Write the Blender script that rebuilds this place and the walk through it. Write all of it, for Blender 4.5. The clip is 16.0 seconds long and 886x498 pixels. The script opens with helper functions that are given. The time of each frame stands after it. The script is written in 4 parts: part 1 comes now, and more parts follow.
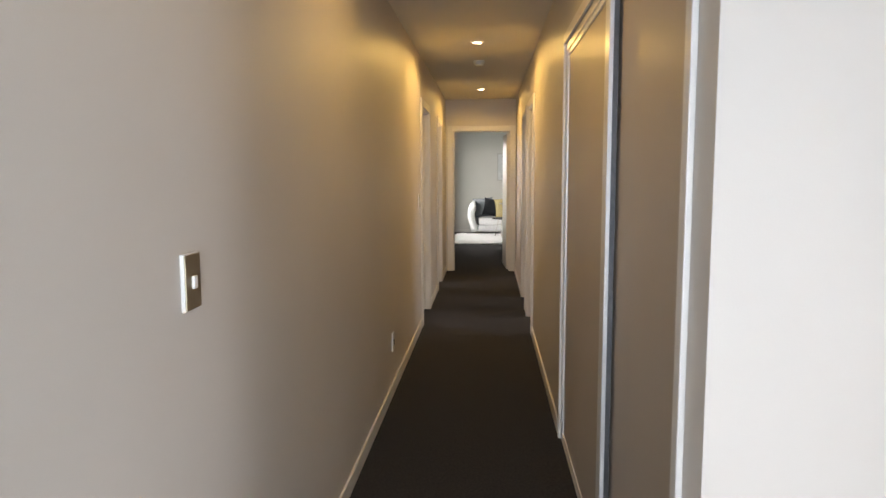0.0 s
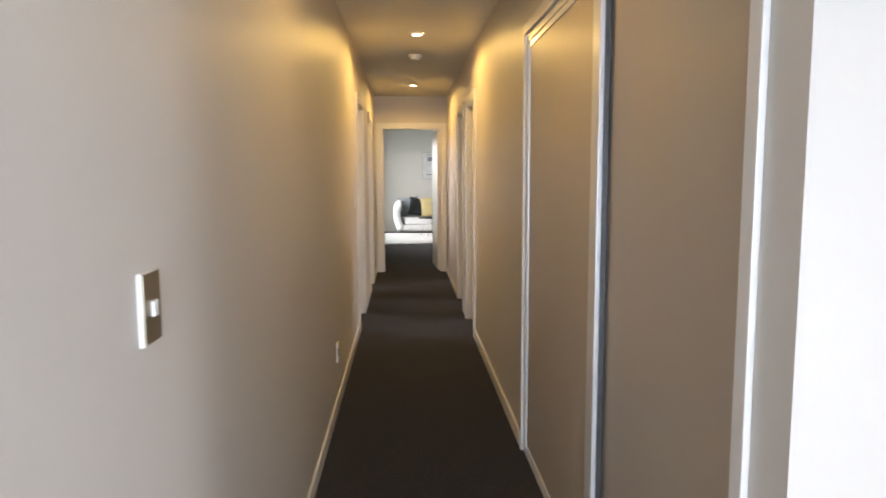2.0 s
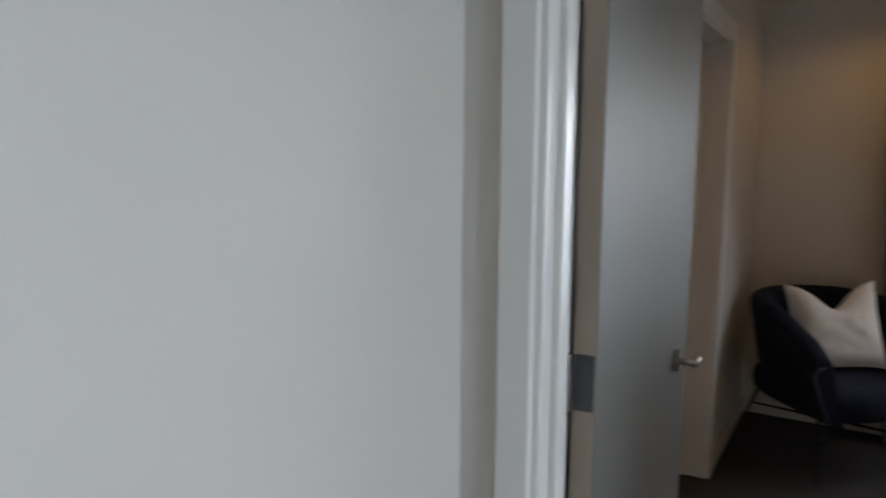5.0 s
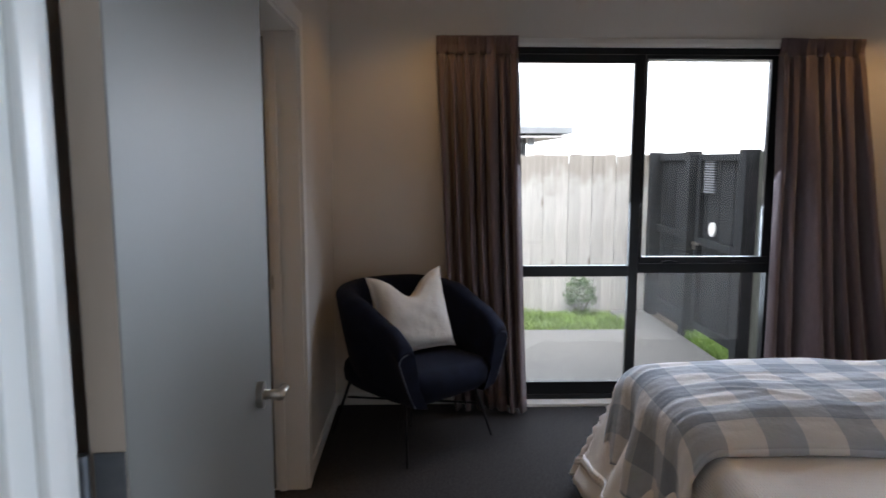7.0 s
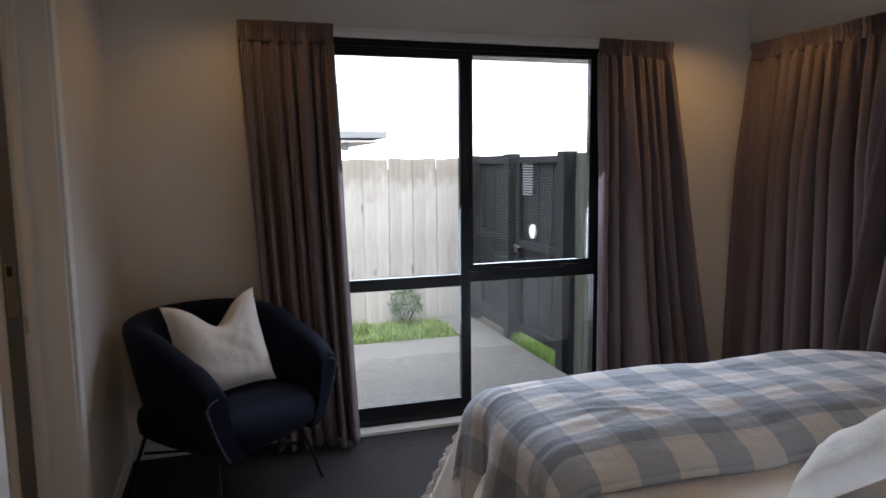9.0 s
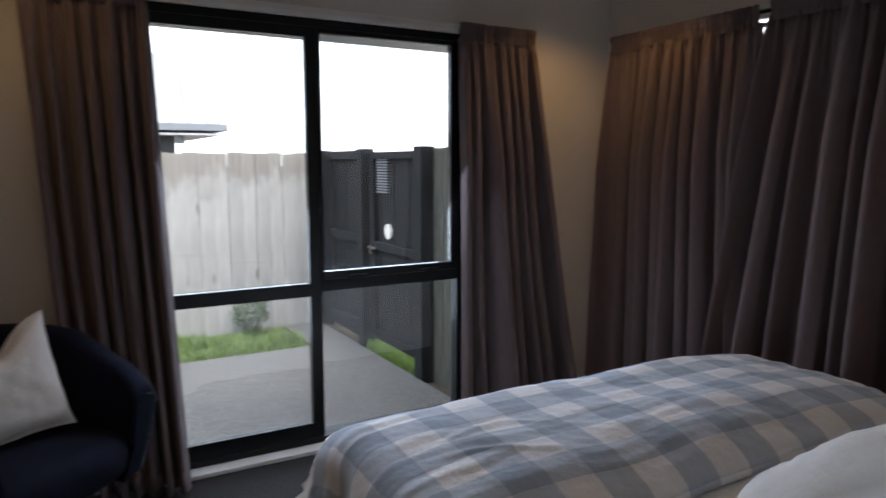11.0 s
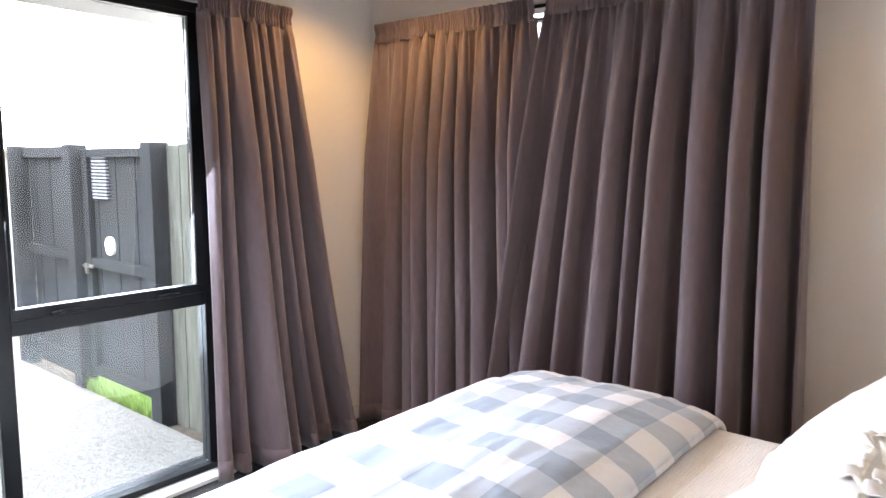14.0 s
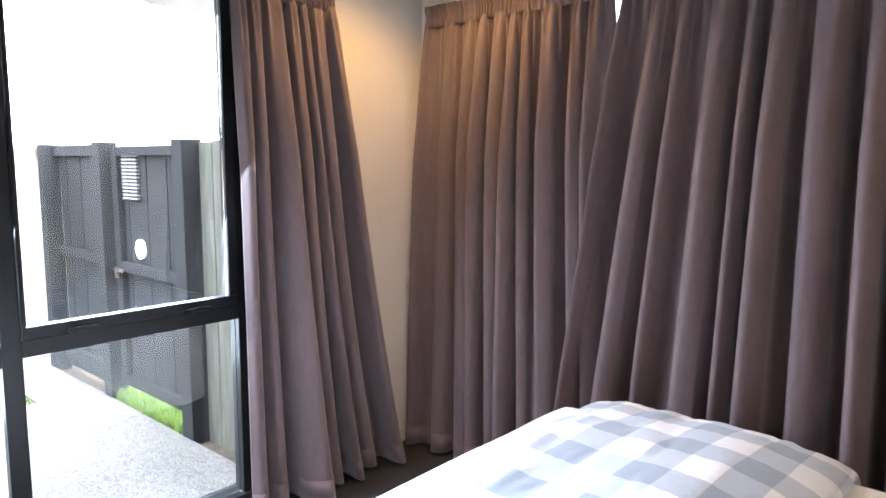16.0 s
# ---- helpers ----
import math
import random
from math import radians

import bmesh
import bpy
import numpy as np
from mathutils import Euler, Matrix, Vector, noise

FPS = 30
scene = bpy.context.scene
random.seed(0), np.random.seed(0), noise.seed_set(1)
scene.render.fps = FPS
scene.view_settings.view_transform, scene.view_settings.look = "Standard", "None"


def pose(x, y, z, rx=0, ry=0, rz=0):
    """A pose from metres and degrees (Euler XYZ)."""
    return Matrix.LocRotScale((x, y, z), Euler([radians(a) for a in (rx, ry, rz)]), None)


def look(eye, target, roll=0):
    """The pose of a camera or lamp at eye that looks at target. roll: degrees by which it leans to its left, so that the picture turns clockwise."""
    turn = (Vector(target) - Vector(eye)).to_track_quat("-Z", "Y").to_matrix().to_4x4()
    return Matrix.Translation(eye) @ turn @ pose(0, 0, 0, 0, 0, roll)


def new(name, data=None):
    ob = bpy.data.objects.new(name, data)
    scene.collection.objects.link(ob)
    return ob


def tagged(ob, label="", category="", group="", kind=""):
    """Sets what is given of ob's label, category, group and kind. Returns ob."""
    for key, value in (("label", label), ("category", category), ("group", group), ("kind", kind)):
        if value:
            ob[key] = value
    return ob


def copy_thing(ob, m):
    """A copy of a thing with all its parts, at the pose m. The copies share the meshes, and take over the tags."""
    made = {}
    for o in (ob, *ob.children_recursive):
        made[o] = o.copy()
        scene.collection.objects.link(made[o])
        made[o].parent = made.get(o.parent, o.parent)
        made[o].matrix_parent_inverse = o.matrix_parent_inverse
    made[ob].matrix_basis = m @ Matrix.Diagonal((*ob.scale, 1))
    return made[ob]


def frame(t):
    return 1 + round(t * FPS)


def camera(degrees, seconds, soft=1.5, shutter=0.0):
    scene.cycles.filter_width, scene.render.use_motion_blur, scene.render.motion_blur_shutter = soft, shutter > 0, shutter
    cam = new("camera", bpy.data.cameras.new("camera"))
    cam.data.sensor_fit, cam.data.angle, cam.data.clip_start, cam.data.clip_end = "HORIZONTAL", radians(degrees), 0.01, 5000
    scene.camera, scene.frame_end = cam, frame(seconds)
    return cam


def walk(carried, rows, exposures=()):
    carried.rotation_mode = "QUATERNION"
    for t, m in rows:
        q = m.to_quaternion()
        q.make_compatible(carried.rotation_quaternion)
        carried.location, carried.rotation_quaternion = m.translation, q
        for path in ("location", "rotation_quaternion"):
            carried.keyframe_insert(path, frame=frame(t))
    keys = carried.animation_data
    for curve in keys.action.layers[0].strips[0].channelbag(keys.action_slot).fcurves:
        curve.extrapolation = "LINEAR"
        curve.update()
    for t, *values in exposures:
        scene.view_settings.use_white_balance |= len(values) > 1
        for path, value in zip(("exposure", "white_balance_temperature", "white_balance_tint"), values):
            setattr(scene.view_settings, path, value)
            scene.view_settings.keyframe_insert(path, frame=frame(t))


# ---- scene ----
cam = camera(65.9, 16.0, shutter=0.5)
PATH = [
    (0, (-0.037, -0.131, 1.408), (-0.169, 1.852, 1.189), -0.2),
    (0.5, (-0.084, -0.052, 1.414), (-0.223, 1.931, 1.192), -0.2),
    (1, (-0.166, 0.013, 1.421), (-0.275, 1.998, 1.2), -0.3),
    (1.5, (-0.236, 0.05, 1.414), (-0.281, 2.038, 1.195), -0.4),
    (2, (-0.233, 0.112, 1.404), (-0.124, 2.096, 1.181), -0.2),
    (2.5, (-0.175, 0.206, 1.408), (0.085, 2.176, 1.183), -0.2),
    (3, (-0.126, 0.292, 1.408), (0.402, 2.208, 1.179), -0.3),
    (3.5, (-0.12, 0.392, 1.419), (0.855, 2.123, 1.192), 0.3),
    (3.7, (-0.117, 0.422, 1.431), (0.987, 2.071, 1.185), 0.4),
    (4, (-0.088, 0.483, 1.46), (1.201, 1.996, 1.244), 0.2),
    (4.2, (-0.058, 0.508, 1.485), (1.317, 1.935, 1.218), 0.4),
    (4.5, (0.036, 0.538, 1.488), (1.51, 1.863, 1.221), 0.5),
    (5, (0.173, 0.592, 1.475), (1.86, 1.637, 1.223), 0.4),
    (5.2, (0.251, 0.65, 1.467), (2.045, 1.499, 1.217), 0.4),
    (7.3, (0.562, 0.63, 1.473), (2.539, 0.463, 1.221), -0.2),
    (7.5, (0.618, 0.664, 1.472), (2.587, 0.415, 1.224), -0.4),
    (8, (0.695, 0.666, 1.475), (2.632, 0.234, 1.225), -0.0),
    (8.5, (0.8, 0.644, 1.469), (2.716, 0.124, 1.221), -0.3),
    (10.8, (1.261, 0.49, 1.43), (3.02, -0.431, 1.187), -0.1),
    (11, (1.303, 0.47, 1.441), (3.027, -0.513, 1.191), -0.0),
    (11.5, (1.414, 0.421, 1.45), (2.914, -0.877, 1.197), 0.5),
    (12, (1.501, 0.427, 1.44), (2.838, -1.04, 1.193), 0.6),
    (12.5, (1.552, 0.357, 1.451), (2.863, -1.134, 1.204), 0.4),
    (13, (1.578, 0.29, 1.44), (2.892, -1.198, 1.194), 0.2),
    (13.5, (1.667, 0.238, 1.445), (2.962, -1.267, 1.2), 0.4),
    (14, (1.777, 0.238, 1.436), (3.023, -1.307, 1.193), 0.4),
    (14.5, (1.868, 0.259, 1.43), (3.122, -1.28, 1.189), 0.6),
    (15, (1.95, 0.177, 1.441), (3.219, -1.35, 1.196), 0.4),
    (15.5, (1.998, 0.094, 1.432), (3.294, -1.41, 1.186), 0.3),
    (16, (2.097, 0.031, 1.431), (3.414, -1.453, 1.184), 0.3),
]
EXPOSURE = [(t, stops, kelvin, 22 if t < 2.6 else 20 if t < 4.2 else 17) for t, stops, kelvin in (
    (0, 2.2, 7550), (0.5, 2.34, 7500), (1.0, 2.48, 7350), (2.5, 2.5, 7100), (3.0, 2.22, 6950), (3.5, 1.85, 7050), (4.0, 1.58, 6900), (4.5, 1.32, 6950), (5.0, 1.25, 7000), (6.2, 1.55, 6700), (7.5, 1.52, 6450), (8.7, 1.45, 6450),
    (11.0, 1.08, 6300), (11.5, 1.3, 6300), (12.0, 2.2, 6750), (12.5, 2.85, 6700), (13.2, 3.25, 6500), (14.0, 3.42, 6450), (16.0, 3.42, 6250))]
walk(cam, [(t, look(eye, target, roll)) for t, eye, target, roll in PATH], EXPOSURE)

# ---- world, sun and lamps ----
world = bpy.data.worlds.new("overcast_sky")
scene.world = world
world.use_nodes = True
sky = world.node_tree.nodes.new("ShaderNodeTexSky")
sky.sky_type, sky.sun_disc = "NISHITA", False
sky.sun_elevation, sky.sun_rotation = radians(66), radians(249)
sky.air_density, sky.dust_density, sky.ozone_density = 1.0, 3.0, 1.0
cloud = world.node_tree.nodes.new("ShaderNodeMixRGB")
cloud.inputs[0].default_value, cloud.inputs[2].default_value = 0.75, (13.0, 13.7, 14.4, 1)
world.node_tree.links.new(sky.outputs[0], cloud.inputs[1])
world.node_tree.links.new(cloud.outputs[0], world.node_tree.nodes["Background"].inputs[0])
world.node_tree.nodes["Background"].inputs[1].default_value = 0.15

sun = new("sun", bpy.data.lights.new("sun", "SUN"))
sun.data.energy, sun.data.angle, sun.data.color = 1.2, radians(25), (1.0, 0.97, 0.93)
sun.matrix_world = look((-9, -3.5, 22), (0, 0, 0))


def window_light(name, place, target, width, height, energy, color=(0.70, 0.84, 1.0), spread=180):
    """The sky's light in a window's opening."""
    lamp = new(name, bpy.data.lights.new(name, "AREA"))
    lamp.data.shape, lamp.data.size, lamp.data.size_y = "RECTANGLE", width, height
    lamp.data.energy, lamp.data.color, lamp.data.spread = energy, color, radians(spread)
    lamp.matrix_world = look(place, target)
    return lamp


def spot(name, place, energy, color=(1.0, 0.60, 0.20), size=105, blend=0.6):
    lamp = new(name, bpy.data.lights.new(name, "SPOT"))
    lamp.data.energy, lamp.data.color, lamp.data.shadow_soft_size = energy, color, 0.035
    lamp.data.spot_size, lamp.data.spot_blend = radians(size), blend
    lamp.matrix_world = look(place, (place[0], place[1] + 0.0001, 0))
    return lamp


window_light("window_light", (4.63, -0.69, 1.10), (3.28, -0.69, 0.0), 1.55, 1.8, 17, spread=150)
window_light("entry_light", (-0.02, -2.26, 1.10), (0.05, 5, 1.0), 0.85, 2.0, 22.5, (0.56, 0.78, 1.0))
window_light("lounge_light", (-0.98, 14.2, 1.15), (5, 14.2, 0.9), 2.6, 1.9, 8.5, (0.62, 0.86, 0.90))
window_light("side_light", (3.28, 7.0, 1.5), (-5, 7.0, 1.0), 1.6, 1.2, 3)
window_light("side_light", (-3.28, 7.4, 1.5), (5, 7.4, 1.0), 1.6, 1.2, 3)
for yy in (2.41, 5.48, 8.55):
    spot("downlight_lamp", (-0.13, yy, 2.44), 11.0 if yy > 5 else 4.0, color=(1.0, 0.69, 0.20), size=172, blend=0.35)
# Western two are added, unseen; that at (1.80, -1.70) warms the south wall.
for xx, yy, watts in ((3.95, -1.95, 7.5), (1.80, -1.70, 2.0), (3.95, 0.55, 3.0), (2.35, 0.55, 0.6)):
    spot("downlight_lamp", (xx, yy, 2.44), watts, size=140)
spot("downlight_lamp", (2.9, 2.3, 2.44), 9, size=150)
bulb = new("bulb", bpy.data.lights.new("bulb", "POINT"))
bulb.data.energy, bulb.data.color, bulb.data.shadow_soft_size = 1.6, (1.0, 0.62, 0.28), 0.03
bulb.location = (1.368, -0.172, 0.94)


# ---- materials ----
def shade(name, c1, c2=None, rough=0.6, scale=6.0, bump=0.0, bscale=150.0, metal=0.0, rand=0.0, spec=0.5, sheen=0.0,
          stretch=(1, 1, 1), detail=5.0, island=False, coat=0.0):
    """A surface whose colour wanders between two tones, with fine relief."""
    m = bpy.data.materials.new(name)
    m.use_nodes = True
    n, l = m.node_tree.nodes, m.node_tree.links
    b = n["Principled BSDF"]
    b.inputs["Roughness"].default_value, b.inputs["Metallic"].default_value = rough, metal
    b.inputs["Specular IOR Level"].default_value = spec
    b.inputs["Sheen Weight"].default_value = sheen
    b.inputs["Coat Weight"].default_value = coat
    c2 = c2 or tuple(v * 0.9 for v in c1)
    co = n.new("ShaderNodeTexCoord")
    mp = n.new("ShaderNodeMapping")
    mp.inputs["Scale"].default_value = stretch
    l.new(co.outputs["Object"], mp.inputs["Vector"])
    tx = n.new("ShaderNodeTexNoise")
    tx.inputs["Scale"].default_value, tx.inputs["Detail"].default_value = scale, detail
    l.new(mp.outputs[0], tx.inputs["Vector"])
    ramp = n.new("ShaderNodeValToRGB")
    ramp.color_ramp.elements[0].position, ramp.color_ramp.elements[1].position = 0.32, 0.68
    ramp.color_ramp.elements[0].color, ramp.color_ramp.elements[1].color = (*c2, 1), (*c1, 1)
    l.new(tx.outputs["Fac"], ramp.inputs["Fac"])
    out = ramp.outputs["Color"]
    if rand:
        info = n.new("ShaderNodeNewGeometry" if island else "ShaderNodeObjectInfo")
        hsv = n.new("ShaderNodeHueSaturation")
        rng = n.new("ShaderNodeMapRange")
        rng.inputs["To Min"].default_value, rng.inputs["To Max"].default_value = 1 - rand, 1 + rand
        l.new(info.outputs["Random Per Island" if island else "Random"], rng.inputs["Value"])
        l.new(rng.outputs[0], hsv.inputs["Value"])
        l.new(out, hsv.inputs["Color"])
        out = hsv.outputs["Color"]
    l.new(out, b.inputs["Base Color"])
    if bump:
        t2 = n.new("ShaderNodeTexNoise")
        t2.inputs["Scale"].default_value, t2.inputs["Detail"].default_value = bscale, 3
        l.new(mp.outputs[0], t2.inputs["Vector"])
        bp = n.new("ShaderNodeBump")
        bp.inputs["Strength"].default_value, bp.inputs["Distance"].default_value = bump, 0.004
        l.new(t2.outputs["Fac"], bp.inputs["Height"])
        l.new(bp.outputs[0], b.inputs["Normal"])
    return m


def glowing(name, color, strength):
    m = bpy.data.materials.new(name)
    m.use_nodes = True
    b = m.node_tree.nodes["Principled BSDF"]
    b.inputs["Base Color"].default_value = (*color, 1)
    b.inputs["Emission Color"].default_value, b.inputs["Emission Strength"].default_value = (*color, 1), strength
    return m


def pane_glass(name):
    """Clear glazing: see-through with the gloss of glass."""
    m = bpy.data.materials.new(name)
    m.use_nodes = True
    n, l = m.node_tree.nodes, m.node_tree.links
    n.remove(n["Principled BSDF"])
    clear, gloss, mix, fr = (n.new("ShaderNodeBsdfTransparent"), n.new("ShaderNodeBsdfGlossy"), n.new("ShaderNodeMixShader"),
                             n.new("ShaderNodeFresnel"))
    clear.inputs[0].default_value = (0.95, 0.97, 0.96, 1)
    gloss.inputs["Roughness"].default_value = 0.02
    fr.inputs["IOR"].default_value = 1.5
    l.new(fr.outputs[0], mix.inputs[0])
    l.new(clear.outputs[0], mix.inputs[1])
    l.new(gloss.outputs[0], mix.inputs[2])
    l.new(mix.outputs[0], n["Material Output"].inputs["Surface"])
    return m


def woven(name, tones, period, rough=0.9, waffle=0.0):
    """Cloth in its own metre coordinates: a gingham of three tones, or a waffle weave where waffle is the cell's size."""
    m = bpy.data.materials.new(name)
    m.use_nodes = True
    n, l = m.node_tree.nodes, m.node_tree.links
    b = n["Principled BSDF"]
    b.inputs["Roughness"].default_value, b.inputs["Sheen Weight"].default_value = rough, 0.15
    b.inputs["Specular IOR Level"].default_value = 0.2
    uv = n.new("ShaderNodeUVMap")
    sep = n.new("ShaderNodeSeparateXYZ")
    l.new(uv.outputs[0], sep.inputs[0])

    def math_node(op, a, v):
        k = n.new("ShaderNodeMath")
        k.operation = op
        l.new(a, k.inputs[0])
        if isinstance(v, float):
            k.inputs[1].default_value = v
        else:
            l.new(v, k.inputs[1])
        return k.outputs[0]

    halves = []
    for axis in (0, 1):
        f = math_node("FRACT", math_node("DIVIDE", sep.outputs[axis], float(period)), 0.0)
        halves.append(math_node("GREATER_THAN", f, 0.5))
    level = math_node("MULTIPLY", math_node("ADD", halves[0], halves[1]), 0.5)
    ramp = n.new("ShaderNodeValToRGB")
    ramp.color_ramp.interpolation = "CONSTANT"
    e = ramp.color_ramp.elements
    e[0].position, e[0].color = 0.0, (*tones[0], 1)
    e[1].position, e[1].color = 0.75, (*tones[2], 1)
    mid = e.new(0.25)
    mid.color = (*tones[1], 1)
    l.new(level, ramp.inputs[0])
    tx = n.new("ShaderNodeTexNoise")
    tx.inputs["Scale"].default_value, tx.inputs["Detail"].default_value = 9.0, 6.0
    l.new(uv.outputs[0], tx.inputs["Vector"])
    hsv = n.new("ShaderNodeHueSaturation")
    rng = n.new("ShaderNodeMapRange")
    rng.inputs["To Min"].default_value, rng.inputs["To Max"].default_value = 0.9, 1.08
    l.new(tx.outputs["Fac"], rng.inputs["Value"])
    l.new(rng.outputs[0], hsv.inputs["Value"])
    l.new(ramp.outputs[0], hsv.inputs["Color"])
    l.new(hsv.outputs[0], b.inputs["Base Color"])
    bp = n.new("ShaderNodeBump")
    if waffle:
        w = []
        for axis in (0, 1):
            s = math_node("SINE", math_node("MULTIPLY", sep.outputs[axis], 6.2832 / waffle), 0.0)
            w.append(math_node("ABSOLUTE", s, 0.0))
        h = math_node("MULTIPLY", w[0], w[1])
        bp.inputs["Strength"].default_value, bp.inputs["Distance"].default_value = 0.6, 0.004
        l.new(h, bp.inputs["Height"])
    else:
        t2 = n.new("ShaderNodeTexNoise")
        t2.inputs["Scale"].default_value, t2.inputs["Detail"].default_value = 14.0, 5.0
        l.new(uv.outputs[0], t2.inputs["Vector"])
        bp.inputs["Strength"].default_value, bp.inputs["Distance"].default_value = 0.35, 0.02
        l.new(t2.outputs["Fac"], bp.inputs["Height"])
    l.new(bp.outputs[0], b.inputs["Normal"])
    return m


PAINT = shade("wall_paint", (0.62, 0.575, 0.525), (0.595, 0.55, 0.50), rough=0.45, scale=1.2, bump=0.06, bscale=260)
CEIL = shade("ceiling_paint", (0.66, 0.63, 0.58), (0.64, 0.61, 0.56), rough=0.8, scale=1.0, bump=0.05, bscale=200)
TRIM = shade("trim_paint", (0.74, 0.71, 0.67), (0.71, 0.68, 0.64), rough=0.28, scale=3, bump=0.02, bscale=90)
# White door paint, darkened: shade on the open bedroom door is in this colour.
DOOR_SHADED = shade("shaded_door_paint", (0.15, 0.142, 0.128), (0.14, 0.132, 0.12), rough=0.45, spec=0.3, scale=2, bump=0.03, bscale=120)
PANEL = shade("closet_panel", (0.50, 0.43, 0.36), (0.48, 0.41, 0.345), rough=0.4, scale=2, bump=0.02, bscale=200)
CARPET = shade("carpet", (0.044, 0.040, 0.040), (0.014, 0.0128, 0.013), rough=1.0, scale=75, bump=1.0, bscale=220, spec=0.06, sheen=0.06, detail=8)
ALU = shade("white_aluminium", (0.78, 0.77, 0.76), (0.74, 0.73, 0.72), rough=0.3, scale=4, metal=0.2)
CHROME = shade("brushed_steel", (0.55, 0.52, 0.48), (0.5, 0.47, 0.43), rough=0.28, scale=40, metal=1.0)
BRONZE = shade("champagne_plate", (0.36, 0.30, 0.21), (0.34, 0.28, 0.19), rough=0.35, scale=30, metal=0.8)
WPLAST = shade("white_plastic", (0.78, 0.77, 0.74), (0.76, 0.75, 0.72), rough=0.35, scale=10)
BLACKF = shade("black_joinery", (0.010, 0.011, 0.013), (0.008, 0.009, 0.010), spec=0.2, rough=0.35, scale=12, bump=0.03, bscale=400)
DARK = shade("dark_gap", (0.012, 0.011, 0.010), rough=0.9)
GLASS = pane_glass("window_glass")
DRAPE = shade("curtain_cloth", (0.121, 0.081, 0.083), (0.101, 0.068, 0.070), rough=0.75, scale=60, bump=0.25, bscale=700, sheen=0.25, stretch=(1, 1, 0.3))
CHECK = woven("gingham_cotton", ((0.66, 0.655, 0.655), (0.40, 0.44, 0.495), (0.26, 0.305, 0.36)), 0.245)
WAFFLE = woven("waffle_cotton", ((0.80, 0.765, 0.73),) * 3, 1.0, waffle=0.018)
RIBBED = woven("ribbed_cotton", ((0.74, 0.72, 0.70),) * 3, 1.0, waffle=0.045)
LINEN = woven("white_linen", ((0.71, 0.685, 0.645),) * 3, 1.0)
VELVET = shade("navy_velvet", (0.006, 0.009, 0.023), (0.0035, 0.0055, 0.014), rough=0.85, scale=14, bump=0.2, bscale=600, sheen=0.03, spec=0.12)
PIPING = shade("velvet_piping", (0.05, 0.065, 0.10), (0.035, 0.045, 0.075), rough=0.6, scale=40)
BLACKM = shade("black_metal", (0.012, 0.012, 0.013), rough=0.4, scale=20, metal=0.6)
STEELD = shade("hinge_steel", (0.12, 0.12, 0.125), (0.09, 0.09, 0.095), rough=0.5, scale=40, metal=0.7)
LIPPING = shade("bare_lipping", (0.38, 0.29, 0.225), (0.30, 0.225, 0.17), rough=0.6, scale=10, stretch=(1, 1, 0.2))
WOOD = shade("oak", (0.36, 0.23, 0.13), (0.24, 0.15, 0.08), rough=0.45, scale=6, bump=0.1, bscale=80, stretch=(1, 12, 12))
STAIN = shade("dark_stained_timber", (0.022, 0.0245, 0.0275), (0.013, 0.0145, 0.0165), rough=0.85, scale=7, spec=0.2, rand=0.15, stretch=(6, 6, 0.6))
MOSSY = shade("mossy_timber", (0.095, 0.10, 0.082), (0.055, 0.06, 0.048), rough=0.95, scale=6, bump=0.4, bscale=60, rand=0.1, stretch=(4, 4, 0.6))
GRASS = shade("grass_blades", (0.21, 0.32, 0.07), (0.11, 0.19, 0.04), rough=0.7, scale=9, rand=0.35, island=True)
SOIL = shade("soil", (0.09, 0.075, 0.055), (0.05, 0.042, 0.032), rough=1.0, scale=14, bump=0.9, bscale=60)
LEAF = shade("shrub_leaves", (0.11, 0.17, 0.075), (0.06, 0.10, 0.045), rough=0.6, scale=12, rand=0.35, island=True)
GUTTER = shade("grey_gutter", (0.25, 0.265, 0.28), (0.215, 0.23, 0.245), rough=0.5, scale=3)
ROOF = shade("grey_roofing", (0.36, 0.375, 0.39), (0.32, 0.335, 0.35), rough=0.4, scale=3, bump=0.1, bscale=30)
CLAD = shade("dark_cladding", (0.06, 0.065, 0.07), (0.045, 0.05, 0.055), rough=0.8, scale=4)
SOFAF = shade("pale_sofa_cloth", (0.66, 0.65, 0.64), (0.60, 0.59, 0.58), rough=0.95, scale=30, bump=0.2, bscale=300)
GREYC = shade("grey_cloth", (0.25, 0.26, 0.28), (0.20, 0.21, 0.23), rough=0.95, scale=40, bump=0.2, bscale=300)
BLACKC = shade("black_cloth", (0.015, 0.015, 0.018), rough=0.95, scale=40, bump=0.2, bscale=300)
GOLDC = shade("mustard_cloth", (0.60, 0.47, 0.24), (0.52, 0.40, 0.19), rough=0.95, scale=40, bump=0.2, bscale=300)
SHAG = shade("white_shag", (0.78, 0.76, 0.74), (0.66, 0.64, 0.62), rough=1.0, scale=50, bump=1.0, bscale=120)
PAPER = shade("picture_paper", (0.72, 0.72, 0.70), (0.60, 0.60, 0.59), rough=0.8, scale=9)
LIT = glowing("lit_lens", (1.0, 0.80, 0.52), 6.0)
SHADE_LIT = glowing("lit_shade", (0.95, 0.68, 0.36), 0.16)


